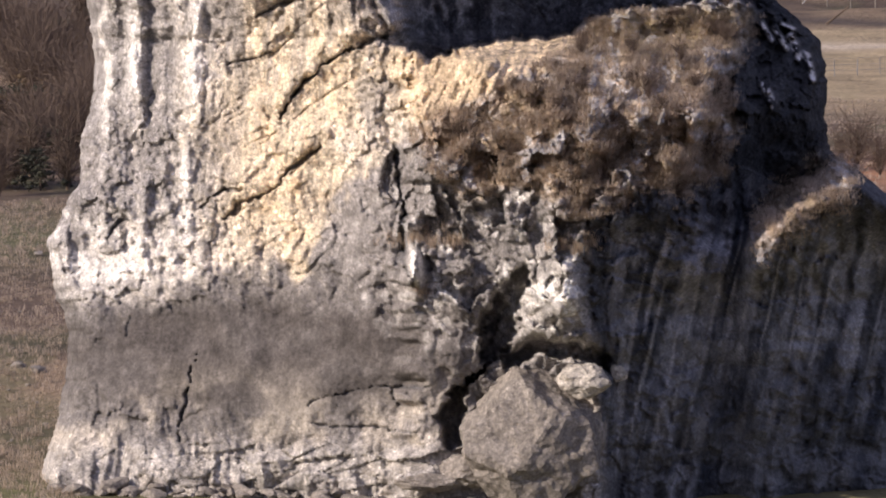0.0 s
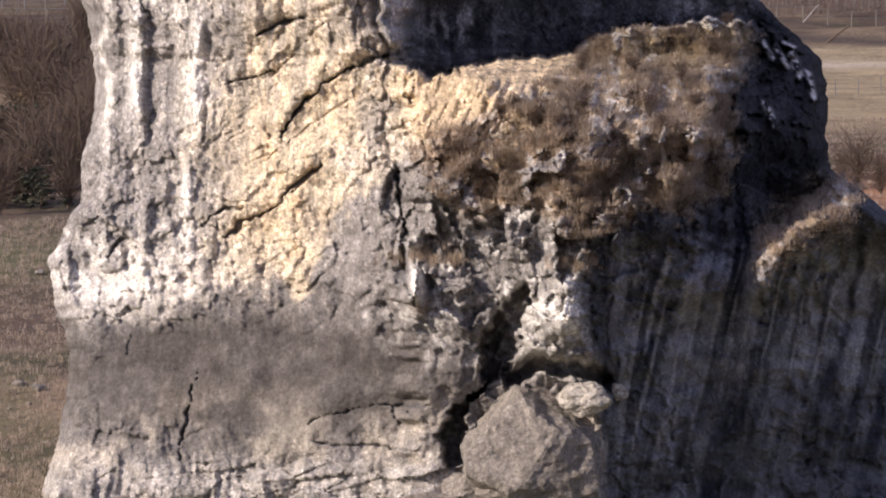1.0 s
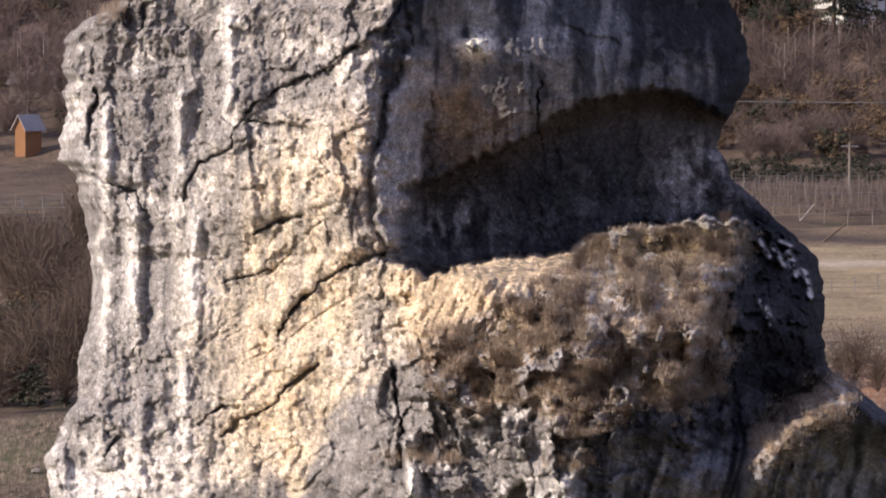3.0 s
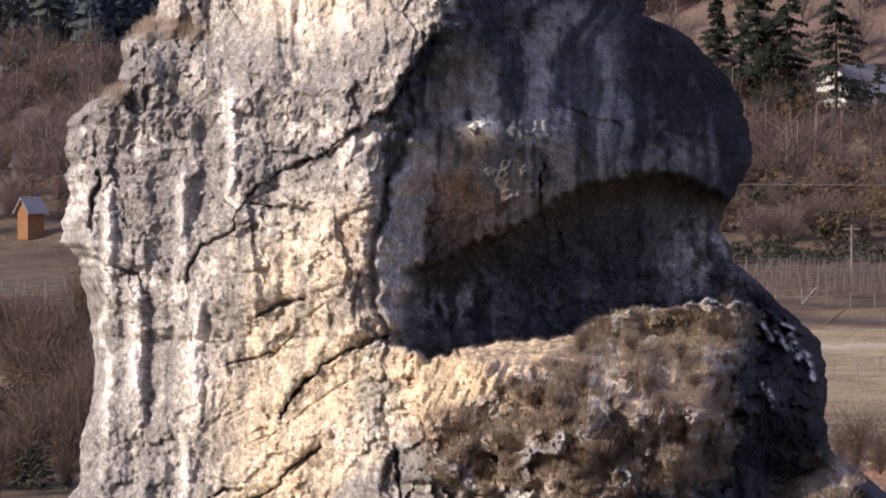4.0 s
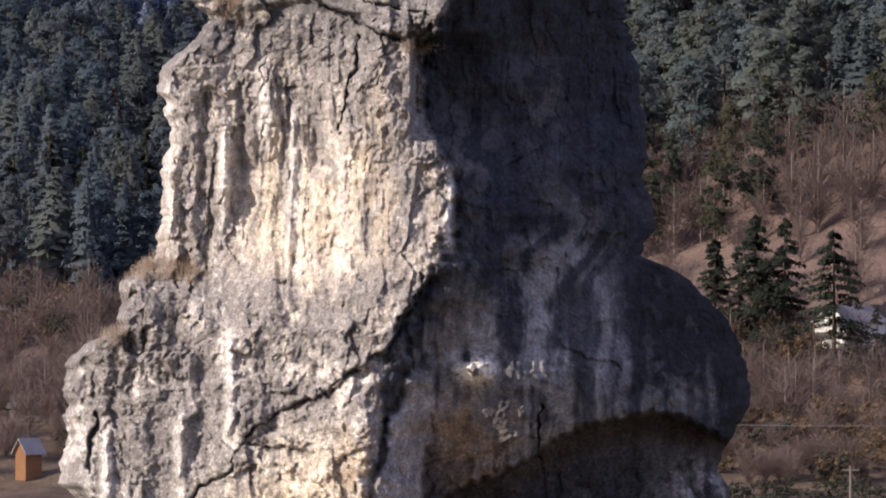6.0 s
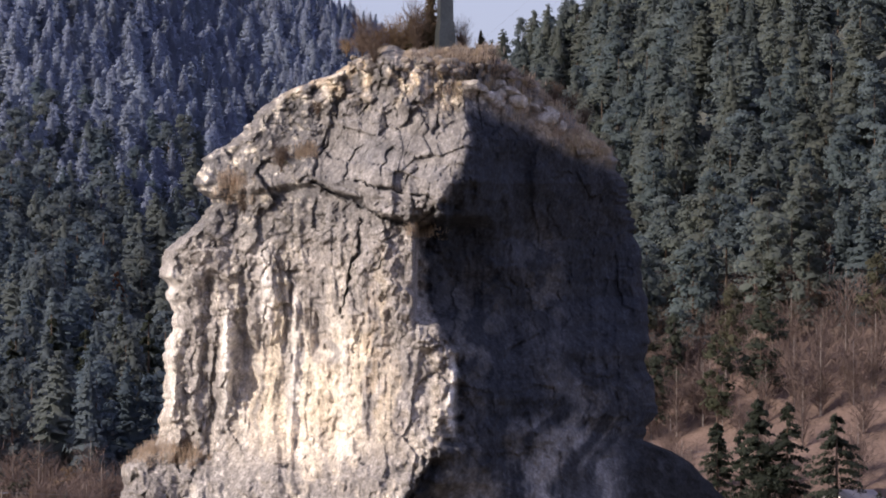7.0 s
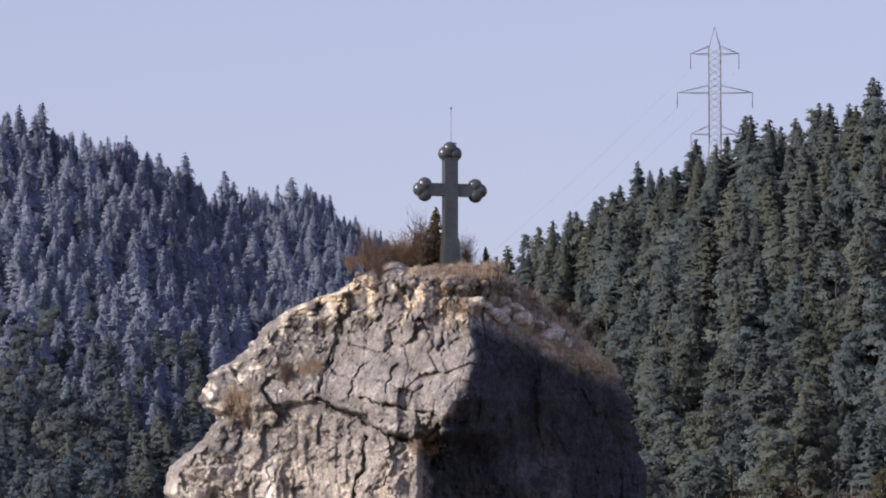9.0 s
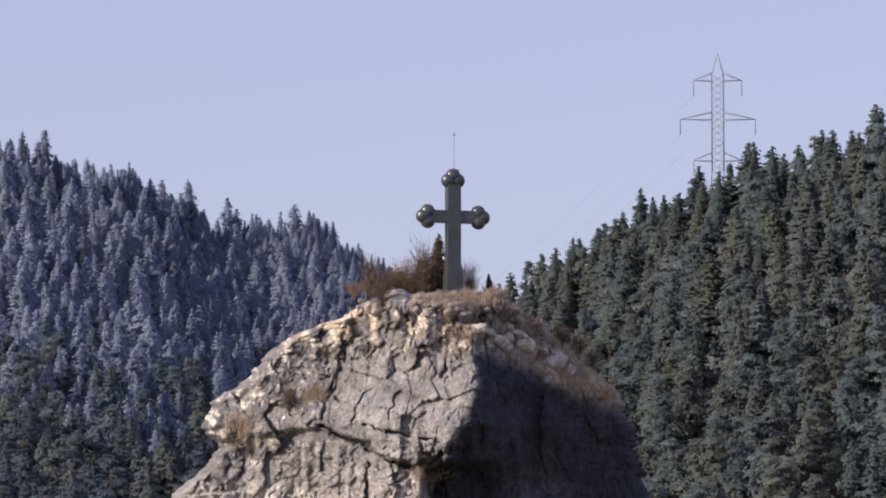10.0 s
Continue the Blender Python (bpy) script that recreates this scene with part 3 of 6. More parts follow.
    F = F - rough * 2 * step(0.74, 0.84, vnoise((P + wob2) / 15, (M + wob2) / 12, 62)) * (1 - shade_side)
    F = F + (fbm(P / 5.0, M / 6.0, 2, 63) - 0.5) * 3.5 * (1 - 0.7 * smooth_low)
    F = F + rib_field(P, M) * (0.45 + 0.9 * fbm(P / 16, M / 24, 2, 78))
    along_bed, across_bed = 0.82 * P - 0.57 * M, 0.57 * P + 0.82 * M
    beds = ridged(along_bed / 170 + wob2 / 60, across_bed / 30 + wob / 60, 3, 67)
    warm = np.clip(blob(P, M, 520, 200, 170, 300) * 1.4, 0, 1)
    F = F - 9 * warm * step(0.86, 0.93, beds)
    _, jc = facets((P + 0.8 * wob) / 66 + 3, (M + 0.8 * wob3) / 78 + 9, 54)
    F = F - 3 * step(0.03, 0.0, jc) * np.clip(1.6 * blob(P, M, 650, -1030, 230, 90), 0, 1)
    gap = np.zeros_like(F)
    jag_p = (vnoise(P / 9, M / 9, 68) - 0.5) * 7 + (vnoise(P / 30, M / 30, 69) - 0.5) * 12
    jag_m = (vnoise(P / 9, M / 9, 70) - 0.5) * 7 + (vnoise(P / 30, M / 30, 76) - 0.5) * 12
    for width, deep, lip, pts in CRACKS:
        px, mm = P + wob * 0.25 + jag_p, M + wob3 * 0.25 + jag_m
        near = line_gap(px, mm, pts)
        wv = 0.75 * width * np.clip(3.4 * fbm(P / 30, M / 30, 3, 64 + len(pts)) - 0.95, 0.3, 1.7)
        k = 1 - step(wv * 0.15, wv, near)
        F = F - 0.75 * deep * k
        if lip:
            above = line_gap(px, mm + 26, pts)
            F = F + 1.2 * lip * np.exp(-(above / 24) ** 2)
        gap = np.maximum(gap, k)
    # upper mass standing over the long diagonal break
    over = np.interp(P, [430, 500, 557, 590, 690, 735, 770], [-180, -233, -251, -280, -345, -430, -480])
    drop = M + 1.4 * jag_m + 0.4 * wob3 - over
    strength = np.interp(P, [425, 450, 520, 600, 690, 760, 790], [0, 0.35, 0.6, 0.5, 1.0, 1.0, 0])
    F = F - 58 * strength * step(-3, 6, drop) * np.exp(-np.clip(drop, 0, None) / 60) * (0.4 + fbm(P / 24, M / 24, 2, 47))
    # rubble bench at the foot
    foot_zone = step(770, 800, M + 0.6 * wob2) * step(1000, 850, P)
    ledge, ledge_joint = facets((P + 0.4 * wob) / 74 + 3, (M + 0.15 * P + 0.3 * wob3) / 21 + 7, 58, 0.5)
    F = F + 34 * step(765, 850, M + wob2) * step(1000, 850, P) + foot_zone * step(180, 420, P) * (22 * ledge - 7 * step(0.09, 0.0, ledge_joint))
    # hummocks of thatch on the shelf
    F = F + shelf * ((fbm(P / 34, M / 26, 4, 66) - 0.5) * 44 + (10 + 20 * step(0.5, 0.62, fbm(P / 90, M / 80, 2, 65))) * h1 + 10 * h2)
    outcrop = shelf * step(0.18, 0.36, h1 + 0.4 * h2)
    return F, slot, below, ramp, gap, flute, outcrop


def rock_colour(P, M, slot, below, ramp, gap, flute, outcrop):
    n1, n2 = fbm(P / 60, M / 60, 4, 71), fbm(P / 18, M / 22, 4, 72)
    n3 = fbm(P / 7, M / 8, 3, 75)
    # runs follow the rock: they fan out to the right above the brow, and lean on the low wall
    run = P - 0.75 * np.clip(-455 - M, 0, 130) ** 1.0 * step(860, 1000, P) * step(-640, -560, M) + 0.22 * (M - 400) * step(380, 480, M) * step(1050, 1120, P)
    streak = fbm((run + 20 * n1) / 20, M / 260, 4, 73)
    streak2 = fbm((run + 30 * n1) / 55, M / 420, 3, 74)
    w = lambda a: np.clip(a, 0, 1)[..., None]
    white, cream, ochre = np.array([0.70, 0.67, 0.635]), np.array([0.70, 0.59, 0.44]), np.array([0.60, 0.42, 0.24])
    # dark and black are blued to carry shade under the sky
    grey, dark, black = np.array([0.228, 0.214, 0.207]), np.array([0.078, 0.084, 0.10]), np.array([0.036, 0.041, 0.054])
    c = np.broadcast_to(np.array([0.46, 0.435, 0.41]), P.shape + (3,)).copy()
    put_in = lambda c, col, k: c + (col - c) * w(k)
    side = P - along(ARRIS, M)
    # fresh pale face with warm centre
    pale = step(-420, -250, M) * step(520, 470, M + 60 * (n1 - 0.5)) * step(760, 660, P)
    c = put_in(c, white, pale * 0.9)
    c = put_in(c, cream, (blob(P, M, 510, 250, 180, 330) * 1.3 + blob(P, M, 820, 130, 130, 60) * 1.6 + blob(P, M, 560, -560, 130, 200) * 0.75) * (0.45 + n1))
    c = put_in(c, cream, 0.8 * blob(P, M, 520, -60, 100, 150) * (0.5 + n1))
    c = put_in(c, ochre, blob(P, M, 520, 280, 90, 200) * step(0.45, 0.7, n2) * 0.6 + blob(P, M, 790, 140, 80, 50) * 0.4 + blob(P, M, 640, -60, 60, 120) * step(0.4, 0.65, n2) * 0.6)
    c = put_in(c, np.array([0.34, 0.27, 0.20]), blob(P, M, 640, -120, 55, 150) * step(0.32, 0.55, n2) * 0.85)
    c = put_in(c, cream, step(0.50, 0.64, streak) * 0.65 * step(-820, -700, M) * step(-330, -500, M))
    c = put_in(c, white, step(0.52, 0.66, streak2) * 0.35 * step(-790, -700, M) * step(-430, -560, M))
    # grey foot wall, darkest midway; grey weathering on shoulder and cap
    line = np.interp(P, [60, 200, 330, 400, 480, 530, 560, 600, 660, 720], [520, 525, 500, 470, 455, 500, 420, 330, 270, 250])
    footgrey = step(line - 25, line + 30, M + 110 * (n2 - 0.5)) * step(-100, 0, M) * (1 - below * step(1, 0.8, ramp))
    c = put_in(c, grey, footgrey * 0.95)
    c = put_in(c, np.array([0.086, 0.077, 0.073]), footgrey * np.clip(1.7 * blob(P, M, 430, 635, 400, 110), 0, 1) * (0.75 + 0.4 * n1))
    c = put_in(c, np.array([0.40, 0.36, 0.31]), footgrey * step(620, 780, M) * step(0.38, 0.62, n1) * 0.8)
    c = put_in(c, np.array([0.40, 0.375, 0.35]), footgrey * (step(775, 815, M) * 0.9 + 0.3 * blob(P, M, 733, 480, 18, 40)) * (0.4 + 0.6 * step(0.4, 0.55, n2)))
    # block and slab whitened for the sun that strikes them
    c = put_in(c, np.array([0.80, 0.77, 0.72]), (1.4 * blob(P, M, 990, 530, 58, 70) + 1.3 * blob(P, M, 733, 475, 13, 38)) * (0.35 + 0.65 * step(0.4, 0.52, n2)))
    c = put_in(c, np.array([0.60, 0.58, 0.55]), footgrey * step(0.60, 0.70, n2) * blob(P, M, 860, 430, 190, 150))
    shoulder = np.clip(blob(P, M, 340, -330, 150, 170) + blob(P, M, 200, -250, 120, 170) + 0.8 * blob(P, M, 420, -230, 90, 110), 0, 1)
    c = put_in(c, grey * 1.05, shoulder * step(0.30, 0.50, n1 + 0.6 * (n2 - 0.5)) * 0.95)
    c = put_in(c, white, shoulder * step(0.56, 0.66, n3) * 0.7)
    c = put_in(c, grey * 1.15, step(-520, -420, M) * step(-150, -260, M) * step(720, 640, P) * step(0.29, 0.48, n1 + 0.7 * (n2 - 0.5)) * 0.95)
    c = put_in(c, grey * 1.2, step(440, 380, P) * step(480, 420, M) * step(-460, -400, M) * step(0.47, 0.6, 0.5 * streak + 0.5 * n2) * 0.8)
    c = put_in(c, grey * 1.2, (0.8 * blob(P, M, 285, 130, 30, 150) + 0.7 * blob(P, M, 380, 60, 40, 60) + 0.9 * blob(P, M, 200, 330, 120, 60) + 0.9 * blob(P, M, 110, 420, 50, 120)) * step(0.3, 0.55, n2 + 0.3 * (n1 - 0.5)))
    c = put_in(c, grey * np.array([0.80, 0.815, 0.83]), step(-770, -900, M + 110 * (n1 - 0.5) + 40 * (n2 - 0.5)) * 0.93)
    c = put_in(c, grey * 1.2, (blob(P, M, 370, -700, 40, 130) + blob(P, M, 560, -720, 40, 110) * 0.8 + blob(P, M, 700, -620, 60, 160) * 0.7) * step(0.35, 0.6, n1 + 0.4 * (n2 - 0.5)))
    c = put_in(c, grey * 1.15, blob(P, M, 730, -760, 90, 170) * step(0.3, 0.5, n2) * 0.9)
    c = put_in(c, grey * 1.4, step(0.53, 0.62, streak) * 0.5 * step(-900, -800, M) * step(-380, -450, M))
    c = put_in(c, dark, step(0.55, 0.72, n1) * 0.35 * step(-700, -860, M))
    c = put_in(c, np.array([0.52, 0.42, 0.30]), step(-1085, -1150, M) * step(0.42, 0.6, n2) * 0.8 + blob(P, M, 962, -1055, 30, 40) * 0.8)
    fleck = np.clip(step(-1060, -1120, M) + step(600, 450, P) * step(-860, -920, M), 0, 1)
    c = put_in(c, np.array([0.54, 0.50, 0.43]), fleck * step(0.56, 0.66, n3) * step(0.4, 0.55, n2 + 0.3 * (n1 - 0.5)) * 0.9)
    # shade painted black and dark on the shady side, with water stains; pale runs over the brow and the low wall
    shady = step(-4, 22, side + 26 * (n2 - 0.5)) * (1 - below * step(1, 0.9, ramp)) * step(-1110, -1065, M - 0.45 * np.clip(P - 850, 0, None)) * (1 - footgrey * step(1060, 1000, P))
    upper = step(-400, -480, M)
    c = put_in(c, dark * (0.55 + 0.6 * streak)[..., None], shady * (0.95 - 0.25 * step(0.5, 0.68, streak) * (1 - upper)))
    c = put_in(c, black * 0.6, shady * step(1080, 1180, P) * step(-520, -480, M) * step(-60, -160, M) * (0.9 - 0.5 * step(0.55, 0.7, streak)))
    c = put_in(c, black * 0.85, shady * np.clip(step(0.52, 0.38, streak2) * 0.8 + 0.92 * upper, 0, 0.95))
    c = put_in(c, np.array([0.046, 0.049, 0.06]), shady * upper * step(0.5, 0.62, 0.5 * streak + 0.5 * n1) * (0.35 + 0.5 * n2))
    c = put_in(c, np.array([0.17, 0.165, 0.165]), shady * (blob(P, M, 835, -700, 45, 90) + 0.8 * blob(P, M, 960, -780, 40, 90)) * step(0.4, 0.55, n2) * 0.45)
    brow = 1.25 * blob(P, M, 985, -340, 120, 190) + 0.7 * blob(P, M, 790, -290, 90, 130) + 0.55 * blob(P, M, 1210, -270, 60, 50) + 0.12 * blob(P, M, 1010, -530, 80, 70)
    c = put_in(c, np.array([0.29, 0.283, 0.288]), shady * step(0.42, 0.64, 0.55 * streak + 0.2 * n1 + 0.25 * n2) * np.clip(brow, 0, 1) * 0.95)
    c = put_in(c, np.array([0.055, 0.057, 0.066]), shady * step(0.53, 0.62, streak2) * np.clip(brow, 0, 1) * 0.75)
    # brow's shaded right end painted darker still
    brow_dark = step(1085, 1150, P + 60 * (n1 - 0.5)) * step(-530, -490, M) * step(-215, -300, M + 50 * (n2 - 0.5) + 0.2 * (P - 1200))
    c = put_in(c, np.array([0.024, 0.025, 0.028]), shady * brow_dark * (0.97 - 0.4 * step(0.55, 0.68, n2)))
    # low wall's runs blued for its sky-lit shade
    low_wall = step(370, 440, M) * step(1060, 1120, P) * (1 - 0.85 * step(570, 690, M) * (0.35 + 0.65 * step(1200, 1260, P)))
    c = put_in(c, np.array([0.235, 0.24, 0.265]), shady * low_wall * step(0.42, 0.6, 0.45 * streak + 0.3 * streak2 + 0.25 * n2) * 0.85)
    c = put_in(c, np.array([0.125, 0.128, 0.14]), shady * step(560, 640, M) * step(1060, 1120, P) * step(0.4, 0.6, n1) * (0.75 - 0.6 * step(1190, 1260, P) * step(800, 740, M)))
    thread = fbm((run + 12 * n1) / 9, M / 340, 3, 93)
    c = put_in(c, np.array([0.34, 0.335, 0.345]), shady * low_wall * step(0.58, 0.68, thread) * 0.7)
    c = put_in(c, np.array([0.34, 0.33, 0.335]) * (0.7 + 0.6 * n2)[..., None], step(-8, 5, P - flake_sides(P, M)[0]) * step(5, -5, P - flake_sides(P, M)[1]) * step(-330, -250, M) * step(90, 40, M) * 0.9)
    c = put_in(c, np.array([0.24, 0.17, 0.11]), blob(P + 90 * (n1 - 0.5), M + 90 * (n2 - 0.5), 830, -170, 80, 80) * shady * (0.4 + 0.9 * n2))
    c = put_in(c, dark, shady * 0.8 * blob(P, M, 880, -250, 40, 60))
    # sunlit knob on the brow whitened in the colour
    c = put_in(c, np.array([0.80, 0.74, 0.65]), blob(P, M, 845, -303, 28, 22) * 1.6 * step(0.36, 0.46, n3))
    # shade of the slot painted in, darkest at mid-wall and under the roof
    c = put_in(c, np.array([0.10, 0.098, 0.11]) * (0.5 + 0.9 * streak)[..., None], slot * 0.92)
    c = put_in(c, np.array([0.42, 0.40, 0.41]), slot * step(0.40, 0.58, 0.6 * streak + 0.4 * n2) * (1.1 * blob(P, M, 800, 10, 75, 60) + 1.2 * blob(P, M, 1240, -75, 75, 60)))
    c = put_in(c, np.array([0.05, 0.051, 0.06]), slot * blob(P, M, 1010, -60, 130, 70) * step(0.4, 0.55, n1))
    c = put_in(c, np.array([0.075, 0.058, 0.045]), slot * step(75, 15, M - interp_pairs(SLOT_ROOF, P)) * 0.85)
    c = put_in(c, grey, step(0.53, 0.64, streak) * 0.6 * step(700, 500, P) * step(-500, -350, M) * step(330, 120, M))
    # grey weathering films: calm patches and long runs with soft edges
    lit = (1 - shady) * (1 - slot) * (1 - below) * (1 - footgrey)
    runs = fbm((P + 60 * n1) / 26, M / 190, 4, 91)
    films = fbm(P / 95 + 3, M / 150 + 8, 4, 92)
    col = step(-900, -820, M) * step(-470, -560, M)
    c = put_in(c, grey * 1.3, lit * col * (0.9 * blob(P, M, 675, -830, 70, 90) + 0.85 * blob(P, M, 370, -760, 36, 200) + 0.8 * blob(P, M, 745, -640, 55, 150) + 0.7 * blob(P, M, 440, -840, 90, 70) + 0.5 * blob(P, M, 640, -560, 60, 80)) * (0.4 + 0.6 * step(0.36, 0.52, runs)))
    c = put_in(c, grey * 1.15, lit * col * step(0.505, 0.585, runs) * 0.85)
    c = put_in(c, np.array([0.55, 0.49, 0.39]), lit * col * step(0.50, 0.40, runs) * blob(P, M, 570, -640, 170, 190) * 0.75)
    c = put_in(c, np.array([0.36, 0.29, 0.21]), lit * col * step(0.5, 0.6, 0.5 * streak + 0.5 * n2) * blob(P, M, 620, -620, 90, 170) * 0.7)
    c = put_in(c, grey * 1.05, lit * step(-520, -440, M) * step(430, 330, M) * step(0.485, 0.56, 0.45 * runs + 0.55 * films) * (0.85 - 0.6 * np.clip(1.3 * blob(P, M, 500, 180, 140, 300), 0, 1)))
    c = put_in(c, grey * 1.2, lit * (0.85 * blob(P, M, 290, 110, 26, 110) + 0.8 * blob(P, M, 270, -150, 55, 80) + 0.8 * blob(P, M, 360, -260, 60, 110) + 0.7 * blob(P, M, 215, 300, 80, 70)) * step(0.33, 0.5, n1 + 0.5 * (n2 - 0.5)))
    ribs = rib_field(P, M)
    c = put_in(c, white * 1.05, ribs / 26)
    c = put_in(c, grey * 1.15, -ribs / 22)
    # soil and thatch on the shelves
    low = interp_pairs(LOW_SHELF, P)
    # shelf's broken right end painted dark for its shade
    c = put_in(c, dark * 0.34, step(1290, 1340, P + 0.42 * np.clip(M - 50, 0, 220) + 60 * (n2 - 0.5)) * step(-40, 0, M) * step(330, 280, M) * 0.97)
    soil = below * step(1.06, 0.9, ramp + 0.3 * (n2 - 0.5)) * step(-0.02 + 0.02 * step(1000, 850, P), 0.02 + 0.18 * step(1050, 900, P), ramp - 0.25 * step(1000, 850, P)) * step(1350, 1300, P + 60 * (n2 - 0.5) + 0.5 * np.clip(M - 60, 0, 60))
    bare = scar_line(P)
    soil = soil * step(bare - 12, bare + 14, M + 40 * (n2 - 0.5))
    scar = below * scar_mask(P, M)
    grain = fbm((P + 0.5 * M) / 9, (M - 0.5 * P) / 70, 3, 79)
    c = put_in(c, (0.55 * cream + 0.45 * ochre) * (0.45 + 0.9 * grain)[..., None], scar * 0.95)
    c = put_in(c, np.array([0.6, 0.58, 0.56]), np.exp(-((M - bare - 14) / 14) ** 2) * below * step(780, 820, P) * step(1000, 940, P) * step(0.35, 0.5, n2))
    soil = np.maximum(soil, step(1320, 1360, P) * np.exp(-((M - low - 5) / 40) ** 2) * step(1530, 1500, P))
    top_soil = step(-1080, -1130, M - 0.45 * np.clip(P - 850, 0, None) + 60 * (n1 - 0.5)) * step(720, 850, P) * 0.9
    c = put_in(c, np.array([0.36, 0.28, 0.21]), soil * (0.45 + 0.7 * step(0.38, 0.58, n2)))
    c = put_in(c, np.array([0.44, 0.37, 0.235]), soil * np.clip(1.4 * blob(P, M, 1180, 30, 150, 50), 0, 1) * (0.6 + 0.4 * step(0.4, 0.6, n2)))
    c = put_in(c, np.array([0.24, 0.19, 0.12]), top_soil * step(0.35, 0.55, n2))
    c = put_in(c, np.array([0.42, 0.41, 0.41]), soil * step(0.52, 0.60, n3) * step(0.42, 0.54, n1) * 0.95)
    stony = soil * outcrop * step(0.36, 0.52, n1) * (1 - np.clip(1.5 * blob(P, M, 1103, 248, 26, 26), 0, 1))
    c = put_in(c, np.array([0.30, 0.29, 0.295]), stony * 0.95)
    soil = soil * (1 - 0.85 * stony)
    c = put_in(c, np.array([0.40, 0.31, 0.20]), soil * step(0.5, 0.62, fbm(P / 30, M / 24, 3, 77)) * 0.6)
    c = put_in(c, np.array([0.58, 0.56, 0.55]), sum(1.2 * np.exp(-(line_gap(P, M, [(ap, am), (bp, bq)]) / (wide * 0.6)) ** 2) for ap, am, bp, bq, wide in SLABS) * step(0.4, 0.55, n3))
    c = put_in(c, dark * 0.8, gap * 0.55)
    c *= 1.14 * (0.60 + 0.36 * n2 + 0.43 * n3)[..., None]
    return np.clip(c, 0.02, 0.88), soil, top_soil


def build_rock():
    nv, nu, nb = 860, 560, 44
    m = np.linspace(-1200, 950, nv)
    s = np.linspace(0, 1, nu)
    L, R = along(LEFT_EDGE, m), along(RIGHT_EDGE, m)
    L = L + (fbm(m / 25, m * 0, 3, 81) - 0.5) * 14 + (fbm(m / 6, m * 0, 2, 84) - 0.5) * 4
    L = L + (fbm(m / 20, m * 0 + 5, 4, 86, 0.6) - 0.5) * (16 + 24 * step(-840, -900, m)) * step(0, -100, m)
    R = R + (fbm(m / 20, m * 0 + 2, 4, 87, 0.65) - 0.5) * 40 * step(-840, -900, m)
    R = R + (fbm(m / 25, m * 0 + 9, 3, 82) - 0.5) * 14 + (fbm(m / 6, m * 0, 2, 85) - 0.5) * 4
    P = L[:, None] + s[None, :] * (R - L)[:, None]
    M = np.repeat(m[:, None], nu, 1)
    M = M + (fbm(P / 30, P * 0 + 3, 3, 83) - 0.5) * 34 * step(-1150, -1200, M)
    F, slot, below, ramp, gap, flute, outcrop = rock_surface(P, M)
    low = np.minimum.reduce([F[:, 20:-20].min(1), np.full(nv, -330.0)])
    low = np.array([low[max(0, i - 45):i + 46].min() for i in range(nv)])
    kernel = np.ones(81) / 81
    mid = (np.convolve(np.pad(low, 40, mode="edge"), kernel, "valid") - 60)[:, None]
    turn_in = np.interp(m, [-1200, -400, -200], [22, 22, 40])[:, None]
    edge = np.minimum((P - L[:, None]) / turn_in, (R[:, None] - P) / turn_in)
    top = (m[:, None] + 1200) / 30
    e = np.clip(np.minimum(edge, top), 0, 1)
    F = mid + (np.maximum(F, mid + 30) - mid) * np.sqrt(1 - (1 - e) ** 2)
    sb = np.linspace(1, 0, nb)[1:-1]
    Pb = L[:, None] + sb[None, :] * (R - L)[:, None]
    Mb = np.repeat(m[:, None], nb - 2, 1)
    eb = np.clip(np.minimum(np.minimum(sb, 1 - sb)[None, :] / 0.3, (Mb + 1200) / 200), 0, 1)
    Fb = mid - np.sqrt(1 - (1 - eb) ** 2) * (np.interp(m, [-1200, -900, 900], [120, 380, 620])[:, None]
                                             + (fbm(Pb / 120, Mb / 160, 3, 90) - 0.5) * 160)
    pts = np.concatenate([rock_place(P, M, F), rock_place(Pb, Mb, Fb)], 1)
    ntot = nu + nb - 2
    idx = np.arange(nv * ntot).reshape(nv, ntot)
    nxt = np.roll(idx, -1, 1)
    faces = np.stack([idx[:-1], idx[1:], nxt[1:], nxt[:-1]], -1).reshape(-1, 4)
    me = mesh_from("rock_pillar", pts.reshape(-1, 3), faces)
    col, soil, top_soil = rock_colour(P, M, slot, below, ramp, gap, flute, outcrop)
    colb = np.full(Pb.shape + (3,), 0.3)
    calm = np.clip(blob(P, M, 450, 640, 400, 115) * 1.6 + 0.8 * blob(P, M, 640, 400, 60, 90), 0, 1)
    calm = np.maximum(calm, 0.6 * np.clip(1.5 * blob(P, M, 690, -1010, 150, 85), 0, 1))
    calm = np.maximum(calm, 0.75 * step(1050, 1110, P) * step(400, 460, M))
    calm = np.maximum(calm, 0.55 * np.clip(1.5 * blob(P, M, 560, -640, 190, 190), 0, 1))
    calm = np.maximum(calm, 0.6 * step(0, 60, P - along(ARRIS, M)) * step(-100, -250, M))
    relief = np.concatenate([0.72 - 0.6 * calm, np.full(Pb.shape, 0.9)], 1)
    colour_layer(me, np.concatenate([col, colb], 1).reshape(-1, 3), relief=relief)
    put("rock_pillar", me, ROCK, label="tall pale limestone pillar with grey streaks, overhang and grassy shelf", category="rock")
    return P, M, F, soil, top_soil


P, M, F, soil, top_soil = build_rock()

